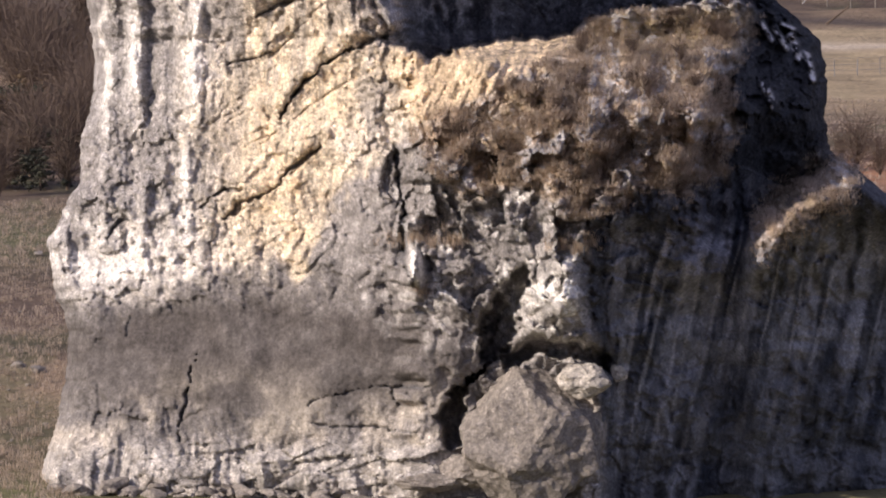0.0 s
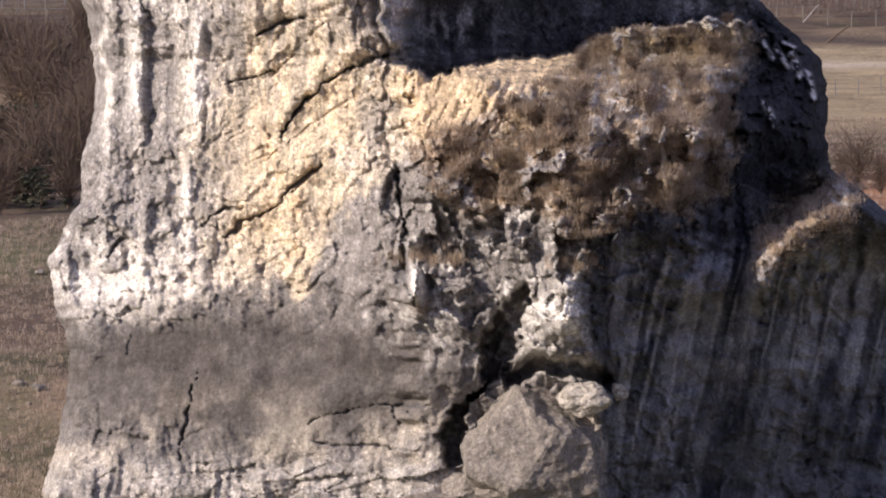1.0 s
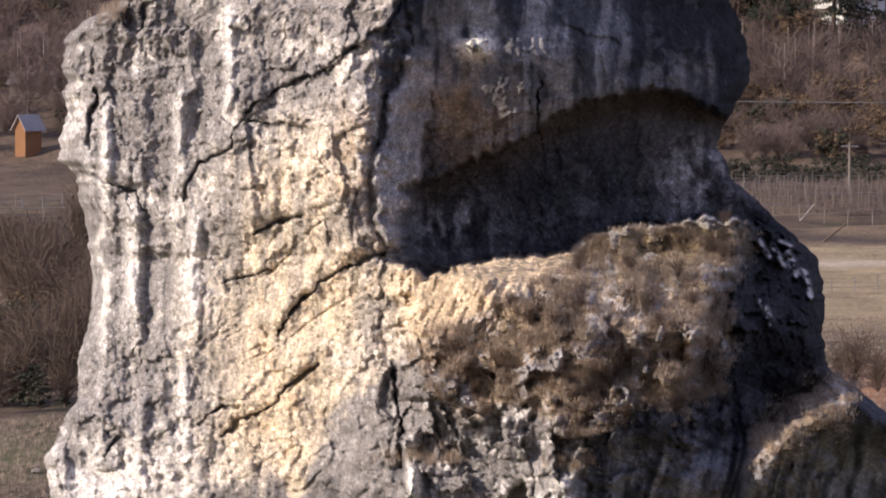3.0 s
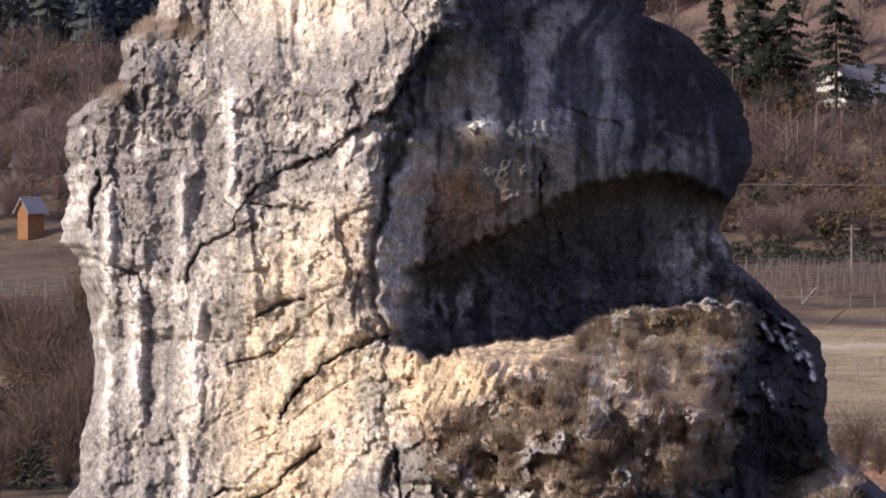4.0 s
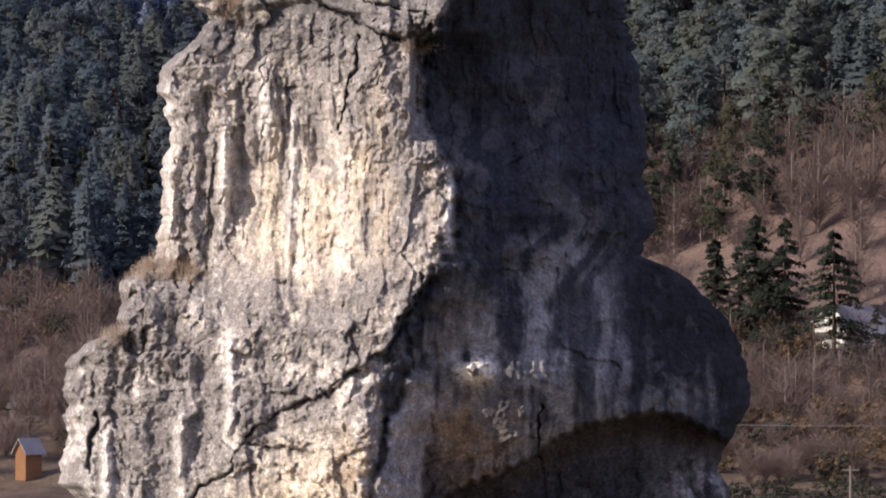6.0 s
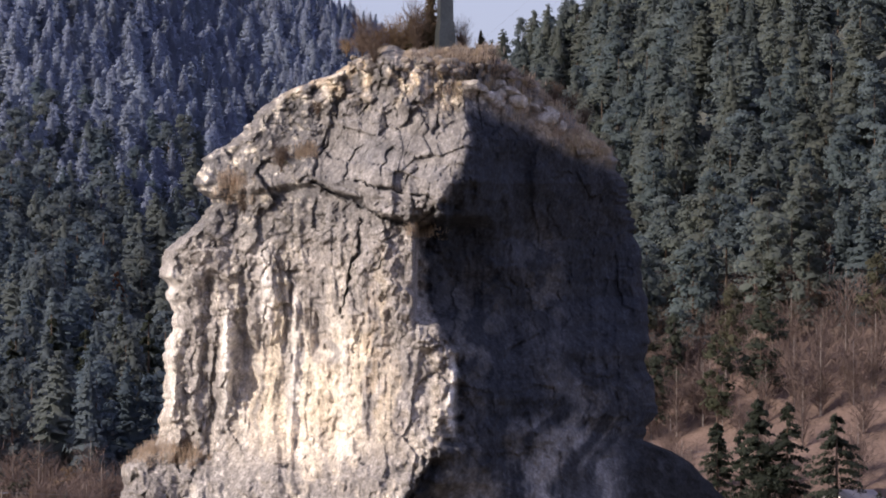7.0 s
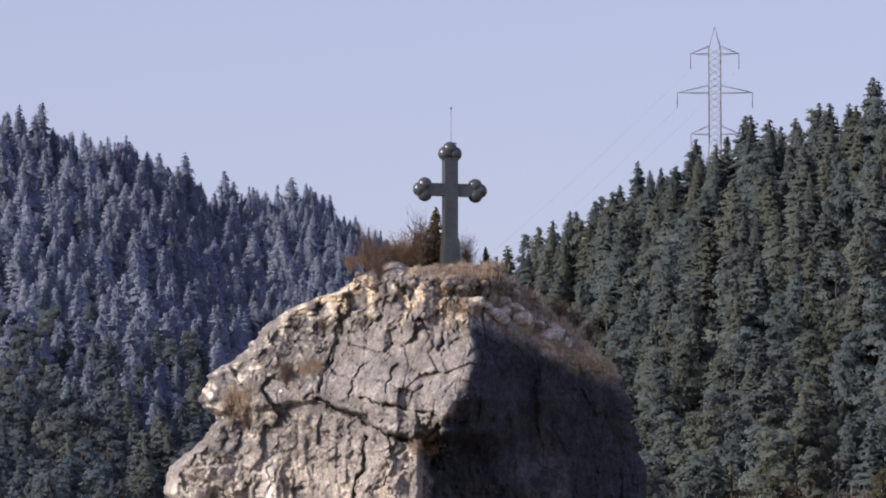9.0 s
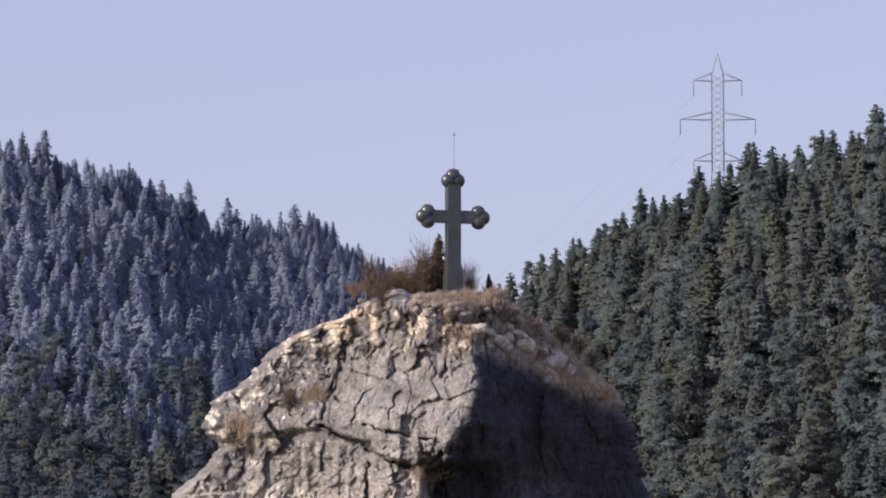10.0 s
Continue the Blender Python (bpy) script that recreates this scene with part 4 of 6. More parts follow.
# ---- trees ----
def ring_trunk(height, r0, r1, sides=5, z0=-0.5):
    a = np.arange(sides) * 2 * np.pi / sides
    lo = np.stack([r0 * np.cos(a), r0 * np.sin(a), np.full(sides, z0)], 1)
    hi = np.stack([r1 * np.cos(a), r1 * np.sin(a), np.full(sides, height)], 1)
    i = np.arange(sides)
    j = (i + 1) % sides
    tri = np.concatenate([np.stack([i, j, j + sides], 1), np.stack([i, j + sides, i + sides], 1)])
    return np.concatenate([lo, hi]), tri


def sprays(rng, at, facing, size, droop=0.0, jitter=0.45):
    """Needle sprays: one small blade at each place, roughly square to the way it faces."""
    n = len(at)
    facing = facing + rng.normal(size=(n, 3)) * jitter
    facing /= np.linalg.norm(facing, axis=1, keepdims=True) + 1e-9
    a = np.cross(facing, rng.normal(size=(n, 3)))
    a /= np.linalg.norm(a, axis=1, keepdims=True) + 1e-9
    b = np.cross(facing, a)
    s = (size * rng.uniform(0.6, 1.4, n))[:, None]
    v = np.stack([at + a * s, at - 0.5 * a * s + 0.6 * b * s, at - 0.5 * a * s - 0.6 * b * s - np.array([0, 0, droop]) * s], 1)
    return v.reshape(-1, 3), np.arange(3 * n).reshape(n, 3)


def leafed(at, facing, outward, size, rng, droop=0.0):
    """Sprays whose faces look outward and are shaded softly, as a mass of needles is."""
    v, f = sprays(rng, at, facing, size, droop, 0.2)
    n = len(at)
    corner = v.reshape(n, 3, 3)
    side = np.einsum("ij,ij->i", np.cross(corner[:, 1] - corner[:, 0], corner[:, 2] - corner[:, 0]), outward)
    corner[side < 0] = corner[side < 0][:, ::-1]
    soft = outward + rng.normal(size=(n, 3)) * 0.1
    soft /= np.linalg.norm(soft, axis=1, keepdims=True) + 1e-9
    return corner.reshape(-1, 3), f, np.repeat(soft, 3, 0)


def spruce_crown(rng, width=0.2, base=0.04, blades=600, size=0.03, boughs=9.0, full=0.65, swell=0.5, core=0.5):
    """A spruce one unit high: tiers of drooping boughs and loose needle sprays round a plain heart; places, faces, normals."""
    seed = int(rng.integers(900))
    wind = rng.uniform(0, 6.283)

    def swelling(t, a):
        """How far the boughs swell out there, -0.5 to 0.5."""
        return 0.6 * vnoise(4 + 1.5 * np.cos(a) + 0.5 * t * boughs, 4 + 1.5 * np.sin(a) - 0.9 * t * boughs, seed) + 0.4 * vnoise(4 + 2.6 * np.cos(a) - 0.8 * t * boughs, 4 + 2.6 * np.sin(a) + 1.7 * t * boughs, seed + 1) - 0.5

    def reach(t, a):
        lopsided = 1 + 0.12 * np.cos(a - wind)
        return width * lopsided * (np.clip(1 - t, 0, 1) ** full + 0.01) * np.minimum(1, 0.75 + 2.2 * t) * (1 + 2 * swell * swelling(t, a))

    def outward(t, a):
        over = (swelling(t - 0.012, a) - swelling(t + 0.012, a)) / 0.024
        n = np.stack([0.46 * np.cos(a), 0.46 * np.sin(a), 0.6 + 0.008 * np.clip(over, -8, 9)], -1)
        return n / np.linalg.norm(n, axis=-1, keepdims=True)

    # boughs in tiers: drooping kites folded along the middle, with hanging twigs
    tiers = 24
    t = np.repeat(((np.arange(tiers) + 0.5) / tiers) ** 0.9, 9) + rng.uniform(-0.025, 0.025, tiers * 9)
    t = np.clip(t[rng.uniform(0, 1, len(t)) < 1 - 0.35 * t], 0, 0.985)
    n = len(t)
    a = rng.uniform(0, 6.283, n)
    r = (reach(t, a) * rng.uniform(0.8, 1.2, n) + 0.012 - 0.008 * t)[:, None]
    out = np.stack([np.cos(a), np.sin(a), 0 * a], 1)
    side = np.stack([-np.sin(a), np.cos(a), 0 * a], 1)
    up = np.array([0, 0, 1.0])
    foot = np.stack([0 * a, 0 * a, base + (1 - base) * t], 1)
    drop = rng.uniform(0.25, 0.6, (n, 1)) * (1 - 0.6 * t[:, None])
    broad = r * rng.uniform(0.26, 0.42, (n, 1)) + 0.006
    root, tip = foot + out * r * 0.15, foot + out * r - up * r * drop
    mid = foot + out * r * 0.6 - up * r * drop * 0.4
    one, two = mid + side * broad - up * broad * 0.75, mid - side * broad - up * broad * 0.75
    corner = [np.stack([root, one, tip], 1), np.stack([root, tip, two], 1)]
    for k in range(5):
        u = rng.uniform(0.35, 1.0, (n, 1))
        w = rng.uniform(-1, 1, (n, 1)) * broad * (1.1 - u)
        p = foot + out * r * u - up * r * drop * u ** 2 + side * w - up * abs(w) * 0.5
        wide = (side * rng.uniform(-1, 1, (n, 1)) + out * rng.uniform(0.2, 1, (n, 1))) * (0.008 + 0.055 * r)
        corner.append(np.stack([p - wide, p + wide, p + out * r * 0.12 - up * (0.016 + 0.11 * r) * rng.uniform(0.5, 1.3, (n, 1))], 1))
    soft = np.tile(outward(t, a), (len(corner), 1))
    corner = np.concatenate(corner)
    inside = np.einsum("ij,ij->i", np.cross(corner[:, 1] - corner[:, 0], corner[:, 2] - corner[:, 0]), soft) < 0
    corner[inside] = corner[inside][:, ::-1]
    v, nn = corner.reshape(-1, 3), np.repeat(soft, 3, 0)
    f = np.arange(len(v)).reshape(-1, 3)
    # loose sprays between them
    t, a = 1 - rng.uniform(0.001, 1, blades) ** 0.7, rng.uniform(0, 6.283, blades)
    r = reach(t, a) * rng.uniform(0.6, 1.15, blades) + 0.006
    at = np.stack([r * np.cos(a), r * np.sin(a), base + (1 - base) * t - 0.28 * r], 1)
    n = outward(t, a)
    lv, lf, ln = leafed(at, n, n, size * (1.1 - 0.4 * t), rng, 0.7)
    v, f, nn = np.concatenate([v, lv]), np.concatenate([f, lf + len(v)]), np.concatenate([nn, ln])
    rows, segs = 7, 8
    t = np.repeat(np.linspace(0, 0.97, rows), segs)
    a = np.tile(np.arange(segs) * 6.283 / segs, rows)
    r = core * reach(t, a) * np.minimum(1, (0.97 - t) / 0.2)
    heart = np.stack([r * np.cos(a), r * np.sin(a), base + (1 - base) * t - 0.25 * r], 1)
    i = np.arange(rows * segs).reshape(rows, segs)
    j = np.roll(i, -1, 1)
    tri = np.concatenate([np.stack([i[:-1], j[:-1], j[1:]], -1).reshape(-1, 3), np.stack([i[:-1], j[1:], i[1:]], -1).reshape(-1, 3)])
    return np.concatenate([v, heart]), np.concatenate([f, tri + len(v)]), np.concatenate([nn, outward(t, a)])


def tuft_crown(rng, centres, radii, per=26, size=0.35, up=0.25, flat=0.7, core=0.0):
    """Foliage of many small crossed leaves round clump centres."""
    v, f = [], []
    for (cx, cy, cz), r in zip(centres, radii):
        if core:
            n, q = len(v), r * core
            v += [np.array([cx + q * rng.uniform(0.7, 1.2) * a, cy + q * rng.uniform(0.7, 1.2) * b, cz + q * flat * c]) for a, b, c in ((1, 0, 0), (0, 1, 0), (-1, 0, 0), (0, -1, 0), (0, 0, 1), (0, 0, -1))]
            f += [(n + i, n + (i + 1) % 4, n + 4) for i in range(4)] + [(n + (i + 1) % 4, n + i, n + 5) for i in range(4)]
        for _ in range(per):
            d = rng.normal(size=3)
            d /= np.linalg.norm(d)
            p = np.array([cx, cy, cz]) + d * r * rng.uniform(0.45, 1.05) * np.array([1, 1, flat])
            a = rng.normal(size=3)
            a /= np.linalg.norm(a)
            b = np.cross(a, d + 0.3 * rng.normal(size=3))
            b /= np.linalg.norm(b) + 1e-9
            s = r * size * rng.uniform(0.6, 1.3)
            n = len(v)
            v += [p + a * s, p + b * s * 0.6 + np.array([0, 0, up * s]), p - a * s, p - b * s * 0.6]
            f += [(n, n + 1, n + 2), (n, n + 2, n + 3)]
    return np.array(v), np.array(f)


def pine_crown(rng, clumps=24, blades=14, low=0.3, wide=0.19):
    """A pine one unit high: flattened, fringed clumps of needles on an open, uneven crown."""
    t = (np.arange(clumps) + rng.uniform(0, 1, clumps)) / clumps
    a = rng.uniform(0, 6.283, clumps)
    r = wide * np.clip(1.05 - t, 0, 1) ** 0.5 * (0.55 + 0.45 * np.minimum(1, t * 4)) * rng.uniform(0.25, 1.0, clumps)
    cs = np.stack([r * np.cos(a), r * np.sin(a), low + (0.97 - low) * t], 1)
    rad = rng.uniform(0.075, 0.13, clumps) * (1.1 - 0.5 * t)
    flat = np.array([1, 1, 0.6])
    d = rng.normal(size=(clumps, blades, 3))
    d /= np.linalg.norm(d, axis=2, keepdims=True)
    at = cs[:, None] + d * rad[:, None, None] * rng.uniform(0.6, 1.15, (clumps, blades, 1)) * flat
    ring = np.stack([np.cos(a), np.sin(a), 0 * a], 1)[:, None]
    lean = np.array([0, 0, 0.35]) + 0.5 * ring * (r / wide)[:, None, None]
    v, f, n = leafed(at.reshape(-1, 3), (d + np.array([0, 0, 0.5])).reshape(-1, 3), (0.28 * d + lean + np.array([0, 0, 0.3])).reshape(-1, 3), np.full(clumps * blades, 0.022), rng)
    # the clumps' hearts: lumps of two rings and two poles
    ang = np.arange(6) * 1.047
    lump = np.concatenate([[[0, 0, 1]], np.stack([0.85 * np.cos(ang), 0.85 * np.sin(ang), np.full(6, 0.5)], 1), np.stack([0.85 * np.cos(ang + 0.5), 0.85 * np.sin(ang + 0.5), np.full(6, -0.5)], 1), [[0, 0, -1]]])
    i = np.arange(6)
    j = (i + 1) % 6
    tri = np.concatenate([np.stack([0 * i, 1 + i, 1 + j], 1), np.stack([1 + i, 7 + i, 1 + j], 1), np.stack([1 + j, 7 + i, 7 + j], 1), np.stack([13 + 0 * i, 7 + j, 7 + i], 1)])
    hearts = cs[:, None] + lump * rng.uniform(0.7, 1.1, (clumps, 14, 1)) * (0.55 * rad)[:, None, None] * flat
    hn = 0.28 * lump + lean + np.array([0, 0, 0.3])
    hn = (hn / np.linalg.norm(hn, axis=2, keepdims=True)).reshape(-1, 3)
    return np.concatenate([v, hearts.reshape(-1, 3)]), np.concatenate([f, (tri + 14 * np.arange(clumps)[:, None, None]).reshape(-1, 3) + len(v)]), np.concatenate([n, hn])


def twig_crown(rng, stems=60, spread=0.35, thin=0.012, lean=0.9):
    """A leafless crown: fine twigs fanning up and out from limbs."""
    v, f = [], []
    for _ in range(stems):
        a, h0 = rng.uniform(0, 6.283), rng.uniform(0.05, 0.6)
        r0 = spread * 0.5 * h0 * rng.uniform(0, 1)
        p = np.array([r0 * math.cos(a), r0 * math.sin(a), h0])
        d = np.array([math.cos(a) * lean * rng.uniform(0, 1), math.sin(a) * lean * rng.uniform(0, 1), 1.0]) + rng.normal(size=3) * 0.25
        d /= np.linalg.norm(d)
        for _ in range(3):
            q = p + d * rng.uniform(0.12, 0.28)
            w = np.cross(d, rng.normal(size=3))
            w = w / (np.linalg.norm(w) + 1e-9) * thin * rng.uniform(0.6, 1.4)
            n = len(v)
            v += [p - w, p + w, q]
            f += [(n, n + 1, n + 2)]
            p, d = p + (q - p) * 0.7, d + rng.normal(size=3) * 0.45
            d /= np.linalg.norm(d)
    return np.array(v), np.array(f)


rng = np.random.default_rng(7)
SPRUCES = [spruce_crown(rng, w, b, 260, 0.03, 8, p) for w, b, p in ((0.20, 0.02, 0.78), (0.24, 0.04, 0.65), (0.19, 0.03, 0.72), (0.23, 0.05, 0.56), (0.26, 0.02, 0.68), (0.22, 0.03, 0.6))]
FINE = [spruce_crown(rng, w, b, 260, 0.03, 9, p) for w, b, p in ((0.21, 0.03, 0.72), (0.25, 0.04, 0.62), (0.20, 0.04, 0.66), (0.24, 0.05, 0.52), (0.28, 0.03, 0.7), (0.23, 0.02, 0.6))]
PINES = [pine_crown(rng, c, 40, lo, w) for c, lo, w in ((26, 0.25, 0.23), (24, 0.33, 0.25), (30, 0.16, 0.22), (22, 0.40, 0.21), (28, 0.2, 0.27))]
BARES = [twig_crown(rng, 150, 0.45, 0.0045, 1.0) for _ in range(3)]
TRUNK = ring_trunk(0.93, 0.014, 0.003, 5, -0.05)


def spun(v, a, s, x, y, z, stretch=1.0):
    c, sn = math.cos(a), math.sin(a)
    o = np.empty_like(v)
    o[:, 0] = (v[:, 0] * c - v[:, 1] * sn) * s * stretch + x
    o[:, 1] = (v[:, 0] * sn + v[:, 1] * c) * s * stretch + y
    o[:, 2] = v[:, 2] * s + z
    return o


def shaded_softly(me, normals):
    me.attributes.new("custom_normal", "FLOAT_VECTOR", "POINT").data.foreach_set("vector", np.asarray(normals, np.float32).ravel())


def woods(name, spots, shapes, mat, label, seed, trunks=True, hues=None, bark=None):
    """Far woods: all trees of one kind on a hillside, as stuff. spots: x, y, height; hues: the needles' colours, one a tree."""
    r = np.random.default_rng(seed)
    vs, fs, ns, cs, n = [], [], [], [], 0
    tv, tf, tn = [], [], 0
    zz = ground_height(spots[:, 0], spots[:, 1])
    for (x, y, h), z in zip(spots, zz):
        v, f, *nn = shapes[r.integers(len(shapes))]
        a, st = r.uniform(0, 6.283), r.uniform(0.85, 1.2)
        vs.append(spun(v, a, h, x, y, z - 0.3, st)); fs.append(f + n); n += len(v)
        if nn:
            ns.append(spun(nn[0], a, 1, 0, 0, 0))
        if hues is not None:
            hue = np.array(hues[r.integers(len(hues))]) * r.uniform(0.86, 1.14)
            cs.append(np.repeat(hue[None], len(v), 0))
        if trunks:
            tv.append(spun(TRUNK[0], a, h, x, y, z - 0.3)); tf.append(TRUNK[1] + tn); tn += len(TRUNK[0])
    me = mesh_from(name, np.concatenate(vs), np.concatenate(fs))
    if ns:
        shaded_softly(me, np.concatenate(ns))
    if cs:
        colour_layer(me, np.concatenate(cs))
    base = put(name, me, mat, label=label, category="forest", kind="stuff")
    if trunks:
        put("trunks", mesh_from("trunks", np.concatenate(tv), np.concatenate(tf)), bark or BARK, base)
    return base


def scatter(seed, gap, b0, b1, y0, y1, h0, h1, keep=None):
    """Trees about gap metres apart between two bearings and two distances: x, y, height."""
    r = np.random.default_rng(seed)
    X, Y = np.meshgrid(np.arange(b0 * y1, b1 * y1, gap), np.arange(y0, y1, gap))
    x, y = (X + r.uniform(-0.48, 0.48, X.shape) * gap).ravel(), (Y + r.uniform(-0.48, 0.48, X.shape) * gap).ravel()
    b = x / y
    size = 0.6 * r.uniform(0, 1, len(x)) + 0.4 * fbm(x / 25 + 90, y / 40, 2, seed + 500)
    k = (b > b0) & (b < b1)
    if keep is not None:
        k &= keep(b, y, r)
    return np.stack([x, y, h0 + (h1 - h0) * size], 1)[k]


def up_slope(spots):
    return (spots[:, 1] - 600) / (crest(spots[:, 0] / spots[:, 1])[1] - 600)


def on_ridge(lo, hi):
    """Trees between two heights of the slope; few stand where the rock hides them from the camera."""
    def keep(b, y, r):
        _, far = crest(b)
        t = (y - 600) / (far - 600)
        behind_rock = (b > -0.044) & (b < 0.024) & (t < 0.72)
        return (t > lo) & (t < hi) & (~behind_rock | (r.uniform(0, 1, len(b)) < 0.12))
    return keep


# first four hue sets are lifted and blued for distance haze, far spruces most
HAZE_BLUE = [(0.329, 0.382, 0.504), (0.334, 0.387, 0.493), (0.329, 0.375, 0.493)]
DARK = [(0.132, 0.177, 0.215), (0.151, 0.189, 0.215), (0.144, 0.177, 0.194), (0.164, 0.191, 0.191)]
GREEN = [(0.175, 0.215, 0.215), (0.184, 0.215, 0.195), (0.166, 0.212, 0.224), (0.189, 0.212, 0.186), (0.158, 0.204, 0.209)]
DEEP = [(0.132, 0.171, 0.182), (0.151, 0.182, 0.178), (0.163, 0.188, 0.169), (0.132, 0.163, 0.166)]
OLIVE = [(0.114, 0.126, 0.084), (0.102, 0.12, 0.09), (0.126, 0.126, 0.084)]
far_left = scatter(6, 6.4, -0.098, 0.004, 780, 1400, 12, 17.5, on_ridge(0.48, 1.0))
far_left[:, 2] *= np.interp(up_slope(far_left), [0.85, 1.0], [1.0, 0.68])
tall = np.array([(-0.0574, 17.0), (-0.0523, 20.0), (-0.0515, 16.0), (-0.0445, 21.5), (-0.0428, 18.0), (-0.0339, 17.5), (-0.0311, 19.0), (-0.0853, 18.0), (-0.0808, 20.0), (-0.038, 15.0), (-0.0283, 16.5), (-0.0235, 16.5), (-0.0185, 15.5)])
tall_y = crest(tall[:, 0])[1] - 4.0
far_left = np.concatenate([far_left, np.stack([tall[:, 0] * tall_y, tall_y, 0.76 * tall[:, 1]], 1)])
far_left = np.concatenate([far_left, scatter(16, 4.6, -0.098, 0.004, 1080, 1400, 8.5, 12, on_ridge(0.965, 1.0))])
woods("spruce_forest", far_left, SPRUCES, HAZE_NEEDLE, "dense spruce forest, tinted blue for haze, covering a far hillside", 1, hues=HAZE_BLUE)
stand_left = scatter(1, 7.0, -0.098, 0.004, 640, 1100, 12, 21, on_ridge(0.10, 0.64))
stand_left = stand_left[np.random.default_rng(4).uniform(0, 1, len(stand_left)) < np.interp(up_slope(stand_left), [0.1, 0.5, 0.64], [0.95, 0.9, 0.2])]
piny = np.random.default_rng(9).uniform(0, 1, len(stand_left)) < 0.5
woods("lower_pines", stand_left[piny], PINES, PINE, "tall dark pines on the lower hillside", 6, hues=DARK, bark=RED_BARK)
woods("lower_spruces", stand_left[~piny], FINE, MID_NEEDLE, "tall dark spruces on the lower hillside", 7, hues=DARK)
near_right = scatter(2, 6.2, 0.004, 0.098, 600, 1300, 12, 18.5, on_ridge(0.34, 1.0))
near_right = np.concatenate([near_right, scatter(12, 4.4, 0.006, 0.098, 700, 1300, 12, 15.5, on_ridge(0.94, 1.0))])
crest_t = up_slope(near_right)
near_right[:, 2] *= np.interp(crest_t, [0.7, 0.97], [1.0, 0.8])
piny = np.random.default_rng(8).uniform(0, 1, len(near_right)) < np.interp(crest_t, [0.35, 0.6, 0.9], [0.8, 0.55, 0.12])
woods("pine_forest", near_right[piny], PINES, PINE, "dense green pine forest on a steep hillside", 2, hues=GREEN)
woods("mixed_spruce_forest", near_right[~piny], FINE, NEEDLE, "dark spruces mixed among hillside pines", 3, hues=DEEP)
fringe = scatter(5, 9.0, 0.03, 0.098, 610, 760, 10, 17, on_ridge(0.2, 0.36))
woods("fringe_pines", fringe[np.random.default_rng(3).uniform(0, 1, len(fringe)) < 0.55], PINES, PINE, "scattered pines along the lower forest edge", 5, hues=OLIVE, bark=RED_BARK)
low = np.concatenate([scatter(3, 7.5, -0.098, 0.098, 560, 700, 5, 10), scatter(13, 6.0, 0.02, 0.098, 640, 760, 6, 11, on_ridge(0.2, 0.42))])
woods("bare_woods", low, BARES, BARE, "leafless reddish-brown trees along the hill foot", 4, bark=PALE_BARK)

# ---- cross on the summit ----
def prism(bm, outline, depth):
    """Extrudes an outline in x, z to a depth in y."""
    front = [bm.verts.new((x, -depth / 2, z)) for x, z in outline]
    back = [bm.verts.new((x, depth / 2, z)) for x, z in outline]
    bm.faces.new(front)
    bm.faces.new(back[::-1])
    n = len(outline)
    for i in range(n):
        bm.faces.new((front[i], back[i], back[(i + 1) % n], front[(i + 1) % n]))
    return bm


def box(bm, x0, x1, y0, y1, z0, z1):
    m = Matrix.Translation(((x0 + x1) / 2, (y0 + y1) / 2, (z0 + z1) / 2)) @ Matrix.Diagonal((x1 - x0, y1 - y0, z1 - z0, 1))
    bmesh.ops.create_cube(bm, size=1, matrix=m)
    return bm


def build_cross():
    root = new("summit_cross")
    tagged(root, "dark sheet-metal cross with trefoil ends standing on the summit", "cross")
    x, z = (787 - 784) * U, (870 + 1191) * U
    root.matrix_world = pose(x * 1.03, DIST + 6.0, EYE + (z - EYE) * (1 + 6.0 / DIST), 0, 0, 17)
    k = U * (1 + 6.0 / DIST)
    bm = box(bmesh.new(), -12 * k, 12 * k, -10 * k, 10 * k, 40 * k, 200 * k)
    part("shaft", bm, IRON, root)
    bm = prism(bmesh.new(), [(-15.5 * k, -30 * k), (15.5 * k, -30 * k), (15 * k, 36 * k), (12.2 * k, 56 * k), (-12.2 * k, 56 * k), (-15 * k, 36 * k)], 27 * k)
    part("plinth", bm, IRON, root)
    bm = box(bmesh.new(), -46 * k, 46 * k, -8.5 * k, 8.5 * k, 132 * k, 154 * k)
    part("crossbar", bm, IRON, root)
    for cx, cz, ang in ((0, 208, 90), (-47, 143, 180), (47, 143, 0)):
        end = new("trefoil_end")
        end.parent = root
        for turn in (-90, 0, 90):
            a = radians(ang + turn)
            bm = bmesh.new()
            m = Matrix.Translation(((cx + 8.5 * math.cos(a)) * k, 0.3 * k * turn / 90, (cz + 8.5 * math.sin(a)) * k)) @ Matrix.Diagonal((1, 0.86, 1, 1))
            bmesh.ops.create_uvsphere(bm, u_segments=14, v_segments=9, radius=13.2 * k, matrix=m)
            for face in bm.faces:
                face.smooth = True
            part("lobe", bm, IRON, end)
    bm = bmesh.new()
    bmesh.ops.create_cone(bm, cap_ends=True, segments=6, radius1=0.012, radius2=0.008, depth=76 * k, matrix=Matrix.Translation((2 * k, 0, 258 * k)))
    rod = part("lightning_rod", bm, STEEL, root)
    bm = bmesh.new()
    bmesh.ops.create_icosphere(bm, subdivisions=1, radius=0.05, matrix=Matrix.Translation((2 * k, 0, 290 * k)))
    part("finial", bm, STEEL, rod)
    part("bracket", box(bmesh.new(), 0, 12 * k, -0.03, 0.03, 226 * k, 228 * k), STEEL, rod)


build_cross()

# ---- placing helpers ----
def tri_mesh(name, v, f, s=1.0):
    return mesh_from(name, np.asarray(v) * s, f)


